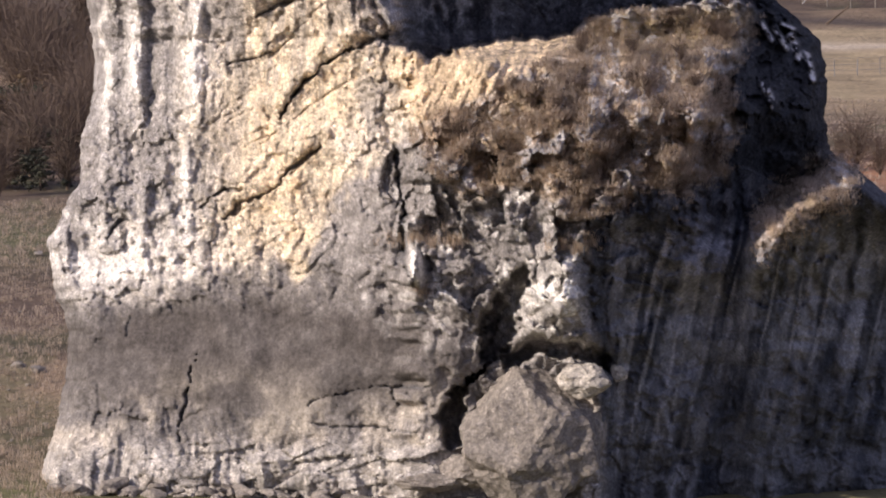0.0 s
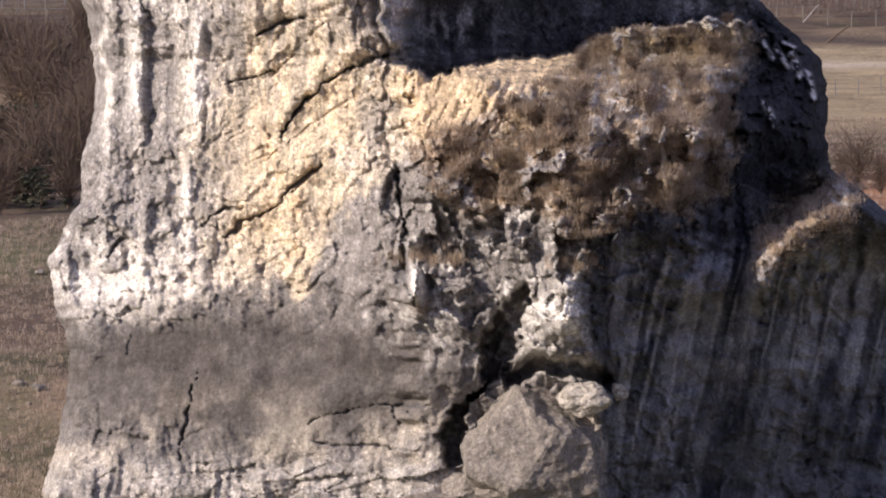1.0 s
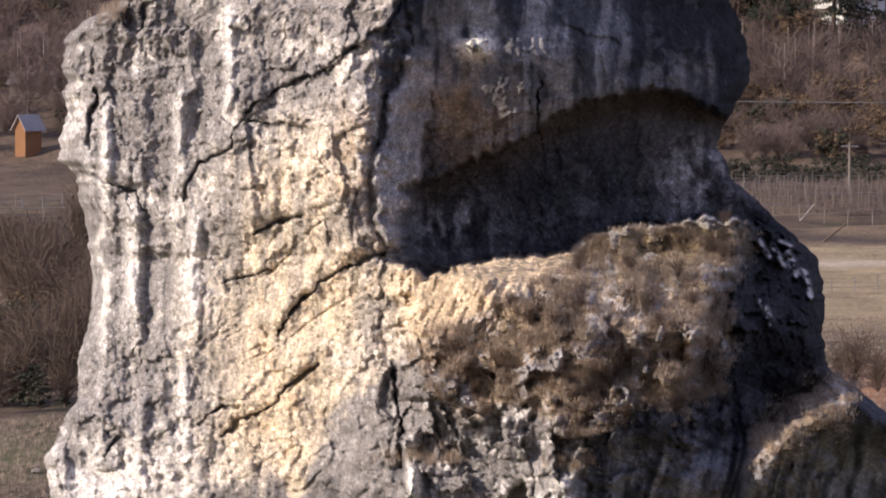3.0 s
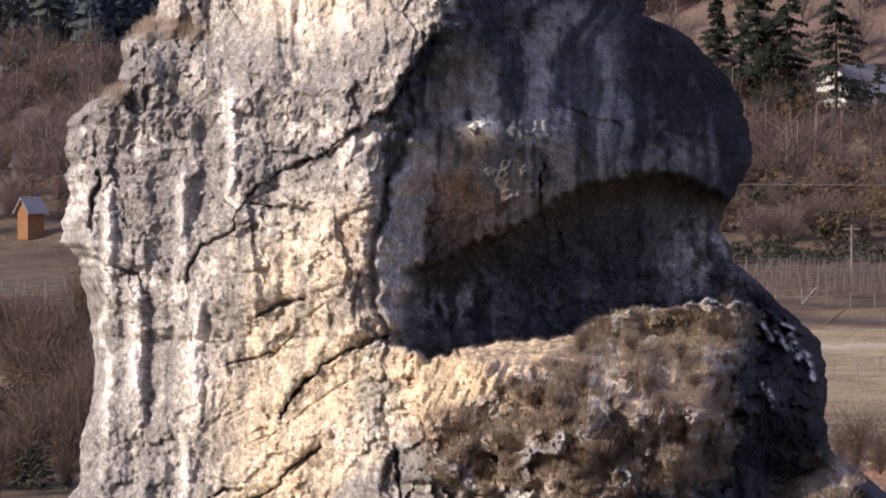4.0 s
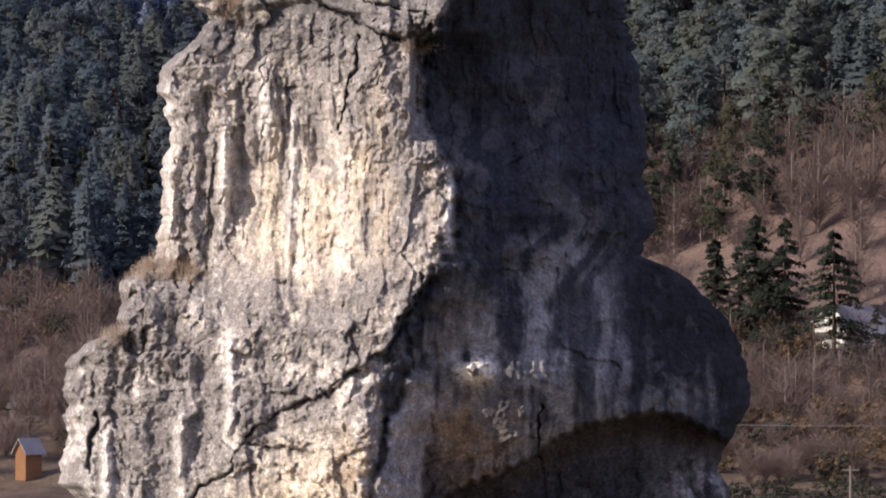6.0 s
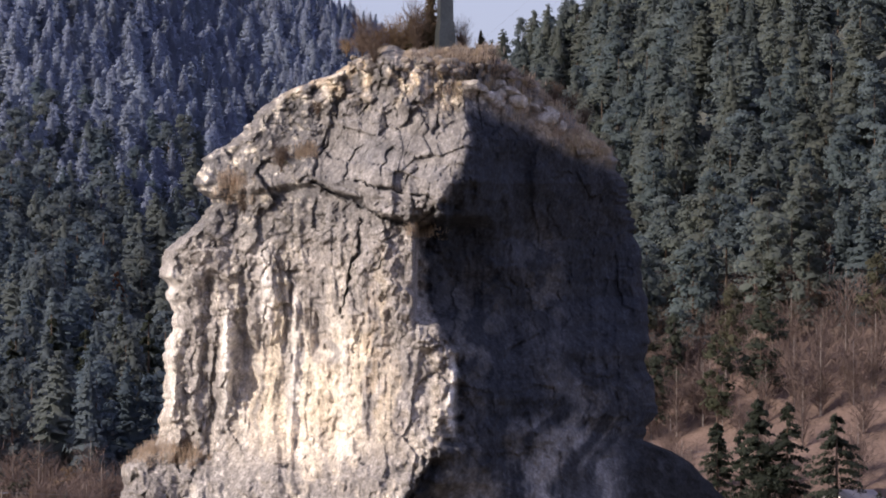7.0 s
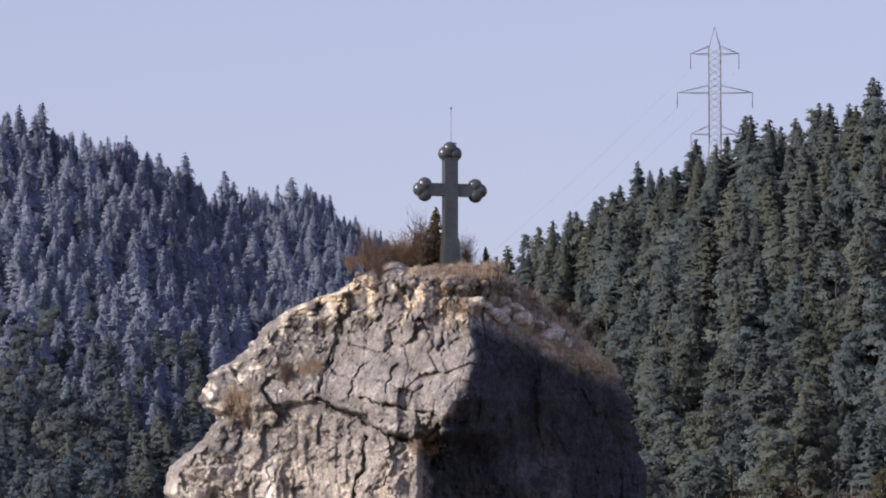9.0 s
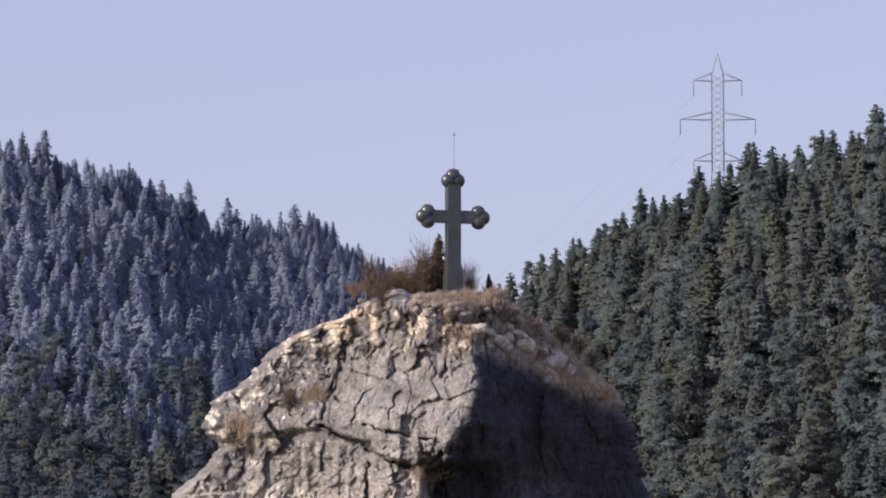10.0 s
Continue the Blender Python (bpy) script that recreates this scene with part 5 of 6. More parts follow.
def ground_spot(p, m):
    """Where the camera's sight line through view place p, m meets the ground: x, y, z and the view unit's size there.
    """
    yy = np.linspace(150, 1400, 2500)
    k = 1.0 / (784 / math.tan(radians(5)))
    line = EYE + (-400 - m) * k * yy
    g = ground_height((p - 784) * k * yy, yy)
    hit = np.nonzero(g >= line)[0]
    y = yy[hit[0]] if len(hit) else 1300.0
    x = (p - 784) * k * y
    return x, y, float(ground_height(np.array([x]), np.array([y]))[0]), k * y


def rock_spot(p, m, out=0.0):
    """A place on the rock's face."""
    r = int(np.clip(np.searchsorted(M[:, M.shape[1] // 2], m), 0, M.shape[0] - 1))
    c = int(np.clip(np.searchsorted(P[r], p), 0, P.shape[1] - 1))
    return Vector(rock_place(np.array(P[r, c]), np.array(M[r, c]), np.array(F[r, c] + out)))


def thing_at(name, label, category, m, group=""):
    ob = new(name)
    ob.matrix_world = m
    return tagged(ob, label, category, group)


# ---- boulders and stones: chipped lumps ----
def chipped(seed, cuts=22, subdiv=4, rough=0.06, squash=(1, 1, 1), keep=0.66, planes=()):
    """A lump cut by random planes, and by the given ones: their direction and distance."""
    r = np.random.default_rng(seed)
    bm = bmesh.new()
    bmesh.ops.create_icosphere(bm, subdivisions=subdiv, radius=1)
    me = bpy.data.meshes.new("chipped")
    bm.to_mesh(me)
    bm.free()
    v = np.empty(len(me.vertices) * 3, np.float32)
    me.vertices.foreach_get("co", v)
    v = v.reshape(-1, 3).astype(float)
    d = v / np.linalg.norm(v, axis=1, keepdims=True)
    n = r.normal(size=(cuts, 3))
    n /= np.linalg.norm(n, axis=1, keepdims=True)
    c = r.uniform(keep, 0.95, cuts)
    if planes:
        more = np.array(planes, float)
        n = np.concatenate([n, more[:, :3] / np.linalg.norm(more[:, :3], axis=1, keepdims=True)])
        c = np.concatenate([c, more[:, 3]])
    dots = d @ n.T
    rad = np.min(np.where(dots > 0.05, c / np.maximum(dots, 0.05), 9), axis=1)
    rad = np.minimum(rad, 0.98 / np.sum(np.abs(d) ** 4, axis=1) ** 0.25)
    a, b = np.arctan2(d[:, 1], d[:, 0]) * 2 + 20, d[:, 2] * 3 + 20
    rad = rad * (1 + rough * (fbm(a * 1.3 + seed, b * 1.6, 3, seed) - 0.5) * 2 + rough * 0.6 * (fbm(d[:, 0] * 6 + 30, d[:, 2] * 6 + d[:, 1] * 5 + 30, 3, seed + 9) - 0.5) * 2)
    if subdiv > 3:
        hb, _ = facets(d[:, 0] * 3.2 + 9 + d[:, 1], d[:, 2] * 2.6 + 9 - d[:, 1], seed + 3, 1.2)
        hs, _ = facets(d[:, 0] * 8 + 9 + d[:, 1], d[:, 2] * 7 + 9 - d[:, 1], seed + 4, 1.2)
        rad = rad * (1 + 0.06 * hb + 0.02 * hs)
    v = d * rad[:, None] * np.array(squash)
    me.vertices.foreach_set("co", v.astype(np.float32).ravel())
    me.polygons.foreach_set("use_smooth", np.full(len(me.polygons), False))
    me.update()
    me.materials.append(STONE)
    return me


def boulder(name, p, m, f, w, h, deep, seed, label, subdiv=5, roll=0, mat=None, keep=0.66, cuts=26, planes=()):
    me = chipped(seed, cuts, subdiv, 0.09 if not planes else 0.05, (w * U, deep * U, h * U), keep, planes)
    me.materials[0] = mat or STONE
    ob = put(name, me, STONE, label=label, category="boulder")
    at = rock_place(np.array(float(p)), np.array(float(m)), np.array(float(f)))
    ob.matrix_world = Matrix.Translation(Vector(at)) @ Matrix.Rotation(radians(roll), 4, "Y")


boulder("boulder", 945, 782, 150, 132, 124, 95, 5, "large rounded limestone boulder leaning on the foot of the rock", keep=0.84, cuts=9,
        planes=((-0.74, -0.1, 0.67, 0.80), (-0.2, -0.25, 0.96, 0.95), (0.5, -0.3, 0.82, 0.76), (1, -0.15, 0.05, 0.86), (-0.3, -0.92, 0.25, 0.72), (0.35, -0.92, -0.1, 0.74), (0.1, -0.9, -0.45, 0.8), (-1, -0.1, -0.1, 0.95)))
boulder("boulder", 1036, 676, 185, 50, 32, 40, 8, "pale chipped block resting on a larger boulder", 4, -8, PALE_STONE)
boulder("boulder", 1098, 664, 90, 17, 17, 16, 12, "small pale stone wedged against the rock", 3, 0, PALE_STONE)
boulder("boulder", 835, 838, 130, 60, 36, 40, 15, "low flat limestone block half sunk in grass", 4)
boulder("boulder", 765, 860, 140, 66, 20, 30, 17, "low flat limestone slab at the rock's foot", 4)
boulder("boulder", 1015, 850, 120, 44, 30, 40, 23, "grey limestone block beside the boulder", 4)

PALE_STONES = [chipped(120 + k, 12, 2, 0.08, (1.3, 1.0, 0.75)) for k in range(7)]
for me in PALE_STONES:
    me.materials[0] = PALE_STONE
STONES = [chipped(100 + k, 12, 2, 0.08, (1.2, 1.0, 0.7)) for k in range(7)]
r = np.random.default_rng(31)
row860 = int(np.searchsorted(M[:, 200], 858))
for k in range(70):
    p = r.uniform(85, 860)
    f = np.interp(p, P[row860], F[row860]) + r.uniform(-5, 45)
    y = DIST - f * U
    x = (p - 784) * U * y / DIST
    s = r.uniform(0.12, 0.42) * (1.25 if k % 6 == 0 else 0.85)
    st = put("stone", STONES[k % 7], STONE, label="pale limestone rubble at the foot of the rock", category="stone", group="rubble at the rock's foot")
    st.matrix_world = pose(x, y, float(ground_height(x, y)) + 0.12 * s + max(0.0, r.uniform(-0.5, 0.5)) * 0.5, r.uniform(-20, 20), r.uniform(-20, 20), r.uniform(0, 360)) @ Matrix.Diagonal((s * 1.4, s, s, 1))
for p, m, w in ((62, 662, 14), (28, 655, 12), (45, 690, 5), (66, 455, 9), (10, 700, 4), (30, 560, 4), (20, 625, 4), (75, 760, 5), (15, 790, 4), (40, 830, 4), (60, 720, 4)):
    x, y, z, u = ground_spot(p, m)
    st = put("stone", STONES[int(p) % 7], STONE, label="pale stone lying in the brown meadow", category="stone", group="stones in the meadow")
    st.matrix_world = pose(x, y, z + 0.1, 0, 0, p * 7) @ Matrix.Scale(w * u, 4)
for k in range(46):
    p = r.uniform(600, 940)
    c0 = rock_spot(p, -1176 + r.uniform(-10, 22) + max(0, p - 860) * 0.5, 4)
    s = r.uniform(0.07, 0.24)
    st = put("stone", STONES[k % 7], STONE, label="ochre-grey loose stone on the summit", category="stone", group="loose stones on the summit")
    st.matrix_world = pose(c0.x, c0.y, c0.z + 0.03, r.uniform(-30, 30), r.uniform(-30, 30), r.uniform(0, 360)) @ Matrix.Scale(s, 4)

for k in range(18):
    p = r.uniform(815, 1010)
    c0 = rock_spot(p, -1160 + (p - 830) * 0.5 + r.uniform(-6, 34), 7)
    s = r.uniform(0.14, 0.42)
    st = put("stone", PALE_STONES[k % 7], PALE_STONE, label="pale broken stone on the summit's flank", category="stone", group="loose stones on the summit")
    st.matrix_world = pose(c0.x, c0.y, c0.z, r.uniform(-30, 30), r.uniform(-30, 30), r.uniform(0, 360)) @ Matrix.Scale(s, 4)


# ---- dry grass and shrubs on the rock ----
def tuft(r, blades=14, high=0.36, spread=1.0, thin=0.011):
    v, f = [], []
    for _ in range(blades):
        a, out = r.uniform(0, 6.283), r.uniform(0.1, 1) * spread * high
        h = high * r.uniform(0.5, 1.0)
        b = np.array([r.normal() * 0.14, r.normal() * 0.14, -0.03])
        mid = b + np.array([math.cos(a) * out * 0.4, math.sin(a) * out * 0.4, h * 0.75])
        tip = b + np.array([math.cos(a) * out, math.sin(a) * out, h * r.uniform(0.55, 1.0)])
        w = np.array([-math.sin(a), math.cos(a), 0]) * thin
        n = len(v)
        v += [b - w, b + w, mid + w * 0.7, mid - w * 0.7, tip]
        f += [(n, n + 1, n + 2), (n, n + 2, n + 3), (n + 3, n + 2, n + 4)]
    return np.array(v), np.array(f)


def sow(name, weight, count, shapes, mat, label, seed, lo=0.6, hi=1.3, sink=0.0):
    """Scatters plants over the rock's face by weight, all in one mesh of stuff."""
    r = np.random.default_rng(seed)
    w = weight.ravel() / weight.sum()
    pick = r.choice(len(w), count, p=w)
    at = rock_place(P.ravel()[pick], M.ravel()[pick], F.ravel()[pick] + 2)
    vs, fs, n = [], [], 0
    for x, y, z in at:
        v, f = shapes[r.integers(len(shapes))]
        vs.append(spun(v, r.uniform(0, 6.283), r.uniform(lo, hi), x, y, z - sink)); fs.append(f + n); n += len(v)
    return put(name, mesh_from(name, np.concatenate(vs), np.concatenate(fs)), mat, label=label, category="grass", kind="stuff")


r = np.random.default_rng(5)
TUFTS = [tuft(r) for _ in range(8)]
THATCH = [tuft(r, 15, 0.26, 1.9, 0.011) for _ in range(8)]
LONG = [tuft(r, 16, 1.0, 0.7, 0.014) for _ in range(5)]
clump = fbm(P / 45, M / 35, 3, 95)
w_shelf = soil * (0.15 + step(0.42, 0.6, clump))
lawn = blob(P, M, 1190, 45, 150, 45)
sow("dry_grass", w_shelf * (1 - 0.7 * lawn), 5800, THATCH, GRASS, "dry brown grass thatch on the rock shelf", 41, 0.5, 1.3)
sow("straw_grass", soil * lawn, 800, THATCH, STRAW, "straw-green grass on the shelf's top", 44, 0.3, 0.7)
w_top = 0.6 * top_soil + 1.2 * blob(P, M, 800, -1182, 55, 12) + blob(P, M, 1010, -1075, 60, 25) * 0.7
sow("summit_grass", w_top, 430, TUFTS, GRASS, "dry straw grass on the summit", 42, 0.5, 1.2)
w_long = sum(blob(P, M, a, b, c, d) for a, b, c, d in ((190, -362, 30, 12), (205, -372, 14, 10), (250, -480, 30, 14), (262, -490, 16, 10), (325, -475, 26, 12), (760, 430, 60, 12), (1015, 440, 40, 12),
                                                       (745, 520, 12, 12), (745, -870, 25, 10), (410, -950, 20, 20), (540, -1010, 14, 10)))
sow("long_grass", w_long, 420, LONG, GRASS, "tall dry grass hanging on narrow ledges", 43, 0.25, 0.62)

SHRUB_MESHES, TWIG_SHAPES, LEAF_SHAPES = [], [], []
for k in range(5):
    v, f = twig_crown(np.random.default_rng(60 + k), 300, 0.75, 0.005, 1.4)
    TWIG_SHAPES.append((v, f))
    SHRUB_MESHES.append(tri_mesh("twigs", v, f))
LEAFY = []
for k in range(4):
    rr = np.random.default_rng(80 + k)
    cs = [(rr.normal() * 0.26, rr.normal() * 0.26, rr.uniform(0.12, 0.8)) for _ in range(26)]
    v, f = tuft_crown(rr, cs, rr.uniform(0.10, 0.2, 26), 34, 0.16, core=0.5)
    LEAF_SHAPES.append((v, f))
    LEAFY.append(tri_mesh("foliage", v, f))
STEM = tri_mesh("stem", *ring_trunk(0.5, 0.03, 0.012, 5, -0.1))


def shrub(at, high, wide, mesh, mat, label, group, turn=0.0):
    root = thing_at("shrub", label, "shrub", Matrix.Translation(at) @ Matrix.Rotation(turn, 4, "Z") @ Matrix.Diagonal((wide, wide, high, 1)), group)
    me = mesh
    if me.materials and me.materials[0] != mat:
        me = bpy.data.meshes.get(mesh.name.split(".")[0] + " " + mat.name + mesh.name[-3:]) or mesh.copy()
        me.name = mesh.name.split(".")[0] + " " + mat.name + mesh.name[-3:]
        me.materials.clear()
    put("crown", me, mat, root)
    put("stem", STEM, BARK, root)
    return root


r = np.random.default_rng(77)
pick = r.choice(P.size, 46, p=(soil * step(0.35, 0.6, clump) * step(1330, 1290, P)).ravel() / (soil * step(0.35, 0.6, clump) * step(1330, 1290, P)).sum())
for k, i in enumerate(pick):
    at = Vector(rock_place(P.ravel()[i], M.ravel()[i], F.ravel()[i]))
    s = r.uniform(0.45, 1.0)
    shrub(at, s, s * 1.1, SHRUB_MESHES[k % 5], TWIG, "small leafless brown shrub rooted on the rock shelf", "shrubs on the rock shelf", r.uniform(0, 6))
for p, m, s in ((495, -985, 1.1), (430, -905, 0.8), (330, -480, 0.8), (560, -1080, 0.7), (230, -340, 0.7), (660, -1175, 1.3), (870, -1160, 1.0), (930, -1120, 1.0), (1010, -1080, 1.1), (1040, -1060, 1.0), (980, -1100, 1.0)):
    shrub(rock_spot(p, m), s, s, SHRUB_MESHES[int(p) % 5], TWIG, "leafless reddish-brown shrub clinging to the rock", "shrubs clinging to the rock", p)
for p, hgt, wid in ((612, 0.7, 1.0), (640, 0.9, 1.2), (668, 1.2, 1.3), (694, 1.6, 1.3), (716, 1.7, 1.3), (738, 1.9, 1.3), (770, 1.7, 1.2), (705, 1.2, 1.6), (655, 1.0, 1.6), (818, 0.9, 1.0)):
    at = Vector(rock_place(np.array(float(p)), np.array(-1188.0), np.array(-330.0)))
    shrub(at, hgt, wid, SHRUB_MESHES[int(p) % 5], OCHRE, "ochre-brown thorn bush behind the summit edge", "bushes beside the cross", p)
for p, hgt in ((640, 1.9), (735, 2.5), (815, 1.7)):
    at = Vector(rock_place(np.array(float(p)), np.array(-1184.0), np.array(-310.0)))
    shrub(at, hgt, hgt * 0.6, SHRUB_MESHES[int(p) % 5], TWIG, "leafless twiggy shrub behind the summit edge", "bushes beside the cross", p)


def young_spruce(p, high, hue, seed):
    at = Vector(rock_place(np.array(float(p)), np.array(-1186.0), np.array(-335.0)))
    root = thing_at("young_spruce", "small brownish-green spruce growing behind the summit edge", "tree", Matrix.Translation(at), "young spruces on the summit")
    v, f, n = spruce_crown(np.random.default_rng(seed), 0.26, 0.02, 900, 0.03, 9, 0.8)
    me = tri_mesh("crown", v, f, high)
    shaded_softly(me, n)
    colour_layer(me, np.repeat(np.array([hue]), len(v), 0))
    put("crown", me, PINE, root)
    put("trunk", tri_mesh("trunk", *ring_trunk(0.9, 0.02, 0.004, 6, -0.1), high), BARK, root)


young_spruce(762, 2.5, (0.15, 0.12, 0.075), 401)
young_spruce(726, 1.5, (0.17, 0.15, 0.07), 402)
young_spruce(850, 1.0, (0.14, 0.13, 0.085), 403)
rod = thing_at("marker_rod", "thin grey metal rod standing on the summit", "rod", Matrix.Translation(rock_spot(632, -1188)))
bm = bmesh.new()
bmesh.ops.create_cone(bm, cap_ends=True, segments=6, radius1=0.022, radius2=0.014, depth=2.0, matrix=Matrix.Translation((0, 0, 0.8)))
part("rod", bm, STEEL, rod)

# ---- meadow: tussocks, hedge, bushes ----
def sow_meadow():
    r = np.random.default_rng(9)
    n = 2600
    side = r.uniform(0, 1, n) < 0.7
    y = np.where(side, r.uniform(172, 262, n), r.uniform(225, 330, n))
    k = 1.0 / (784 / math.tan(radians(5)))
    b = np.where(side, r.uniform(-60, 130, n), r.uniform(1440, 1640, n)) - 784
    front = r.uniform(0, 1, n) < 0.25
    y, b = np.where(front, r.uniform(168, 178, n), y), np.where(front, r.uniform(-60, 1640, n) - 784, b)
    x = b * k * y
    z = ground_height(x, y)
    vs, fs, m = [], [], 0
    for q in range(n):
        v, f = TUFTS[q % 8]
        vs.append(spun(v, r.uniform(0, 6.283), r.uniform(0.5, 1.3), x[q], y[q], z[q])); fs.append(f + m); m += len(v)
    put("meadow_grass", mesh_from("meadow_grass", np.concatenate(vs), np.concatenate(fs)), GRASS, label="tussocks of dry grass in the meadow", category="grass", kind="stuff")


sow_meadow()
r = np.random.default_rng(12)


def ground_shrub(p, m, tall, wide, mesh, mat, label, group):
    x, y, z, u = ground_spot(p, m)
    return shrub(Vector((x, y, z - 0.15)), tall * u, wide * u, mesh, mat, label, group, r.uniform(0, 6))


for k in range(64):
    p, m = r.uniform(-70, 210), r.uniform(90, 352)
    ground_shrub(p, m, r.uniform(110, 190), r.uniform(90, 140), SHRUB_MESHES[k % 5], TWIG, "tall leafless brown hedge shrub in the meadow", "hedge in the meadow")
for k in range(16):
    p, m = r.uniform(-20, 170), r.uniform(215, 355)
    ground_shrub(p, m, r.uniform(70, 130), r.uniform(70, 110), LEAFY[k % 4], BUSH if k % 3 else RUST, "dark evergreen bush in the meadow hedge", "hedge in the meadow")
for p, m, tall in ((1520, 300, 125), (1560, 310, 100), (1490, 285, 70)):
    ground_shrub(p, m, tall, tall * 0.9, SHRUB_MESHES[p % 5], TWIG, "leafless shrub in the meadow behind the rock", "bushes behind the rock")
scrub_stuff = {}
for k in range(260):
    left = k % 3 == 0
    p = r.uniform(-70, 300) if left else r.uniform(1270, 1640)
    m = r.uniform(-420, -110) if left else r.uniform(-330, -100)
    kind = r.uniform()
    mat = BARE if kind < (0.75 if left else 0.5) else (RUST if kind < 0.9 else BUSH)
    if not left and p > 1435 and m < -215:
        continue
    mesh = SHRUB_MESHES[k % 5] if mat is BARE else LEAFY[k % 4]
    if k > 80:
        x, y, z, u = ground_spot(p, m)
        v, f = (TWIG_SHAPES[k % 5] if mat is BARE else LEAF_SHAPES[k % 4])
        s = r.uniform(45, 95) * u
        scrub_stuff.setdefault(mat.name, (mat, []))[1].append((spun(v, r.uniform(0, 6.283), s, x, y, z - 0.15), f))
        continue
    ground_shrub(p, m, r.uniform(50, 100), r.uniform(45, 90), mesh, mat, "brownish winter scrub at the valley edge", "scrub at the valley edge")


for mat, pieces in scrub_stuff.values():
    sizes = np.cumsum([0] + [len(v) for v, _ in pieces])
    put("scrub", mesh_from("scrub", np.concatenate([v for v, _ in pieces]), np.concatenate([f + n for (_, f), n in zip(pieces, sizes)])), mat, label="brownish winter scrub covering the far valley edge", category="scrub", kind="stuff")
for k in range(26):
    ground_shrub(1270 + 14.5 * k, r.uniform(-75, -62), r.uniform(32, 55), r.uniform(34, 50), LEAFY[k % 4], BUSH, "low dark hedge bush along the vineyard", "hedge along the vineyard")


# ---- vineyard, fences, poles ----
def post_mesh(name, high, thick, mat):
    bm = bmesh.new()
    bmesh.ops.create_cone(bm, cap_ends=True, segments=6, radius1=thick, radius2=thick * 0.85, depth=high, matrix=Matrix.Translation((0, 0, high / 2)))
    me = bpy.data.meshes.new(name)
    bm.to_mesh(me)
    bm.free()
    me.materials.append(mat)
    return me


def strand(name, points, radius, mat, parent=None, **tags):
    cu = bpy.data.curves.new(name, "CURVE")
    cu.dimensions, cu.bevel_depth, cu.bevel_resolution = "3D", radius, 0
    sp = cu.splines.new("POLY")
    sp.points.add(len(points) - 1)
    for q, co in zip(sp.points, points):
        q.co = (*co, 1)
    me = bpy.data.meshes.new_from_object(bpy.data.objects.new(name, cu))
    return put(name, me, mat, parent, **tags)


POSTS = {}


def post_row(name, label, category, p0, p1, m0, m1, gap, high, thick, group, mat=None, wires=(0.55, 0.95)):
    """A row of posts with wires along the ground."""
    mat = mat or WOODPOST
    key = (high, thick, mat.name)
    if key not in POSTS:
        POSTS[key] = post_mesh("post", high, thick, mat)
    x0, y0, z0, _ = ground_spot(p0, m0)
    x1, y1, z1, _ = ground_spot(p1, m1)
    n = max(2, int(math.hypot(x1 - x0, y1 - y0) / gap))
    root = thing_at(name, label, category, Matrix.Translation((x0, y0, z0)), group)
    spots = []
    for k in range(n + 1):
        x, y = x0 + (x1 - x0) * k / n + random.uniform(-0.1, 0.1), y0 + (y1 - y0) * k / n
        z = float(ground_height(x, y))
        spots.append((x - x0, y - y0, z - z0))
        o = put("post", POSTS[key], mat, root)
        o.matrix_local = pose(x - x0, y - y0, z - z0 - 0.15, random.uniform(-3, 3), random.uniform(-3, 3), 0)
    for w in wires:
        strand("wire", [(a, b, c + high * w) for a, b, c in spots], 0.012, STEEL, root)
    return root


for k, m in enumerate((-8, -20, -30, -38, -46, -53)):
    post_row("vineyard_row", "row of grey vineyard posts with bare vines", "vineyard", 1300, 1640, m, m, 0.75 + 0.1 * k, 1.7, 0.05, "vineyard rows")
for k, m in enumerate((18, 4, -8)):
    post_row("vineyard_row", "row of grey vineyard posts with bare vines", "vineyard", -70, 180, m, m, 2.4, 1.9, 0.05, "vineyard rows")
post_row("fence", "pale wooden field fence with rails", "fence", 1330, 1640, 8, 4, 2.0, 1.5, 0.07, "field fences", None, (0.5, 0.9))
post_row("fence", "thin wire fence across the pale field", "fence", 1440, 1640, 135, 125, 1.6, 1.3, 0.035, "field fences", STEEL, (0.3, 0.6, 0.95))
post_row("guard_rail", "low grey roadside rail on short posts", "guard rail", -70, 115, -22, -24, 1.7, 1.0, 0.07, "field fences", STEEL, (0.6, 0.9))
post_row("fence", "weathered post fence at the hill foot", "fence", 1150, 1330, -478, -470, 3.0, 1.8, 0.1, "field fences", None, (0.5, 0.85))
def sow_vines():
    """Bare vines along the vineyard rows."""
    r = np.random.default_rng(21)
    shapes = [twig_crown(np.random.default_rng(300 + k), 26, 0.9, 0.012, 1.6) for k in range(4)]
    vs, fs, n = [], [], 0
    for m in (-4, -14, -25, -34, -42, -50):
        for p in np.arange(1300, 1640, 7.0):
            x, y, z, u = ground_spot(p + r.uniform(-2, 2), m)
            v, f = shapes[r.integers(4)]
            vs.append(spun(v, r.uniform(0, 6.283), r.uniform(0.9, 1.5), x, y, z)); fs.append(f + n); n += len(v)
    put("vines", mesh_from("vines", np.concatenate(vs), np.concatenate(fs)), BARE, label="leafless brown vines along the vineyard rows", category="vines", kind="stuff")


sow_vines()
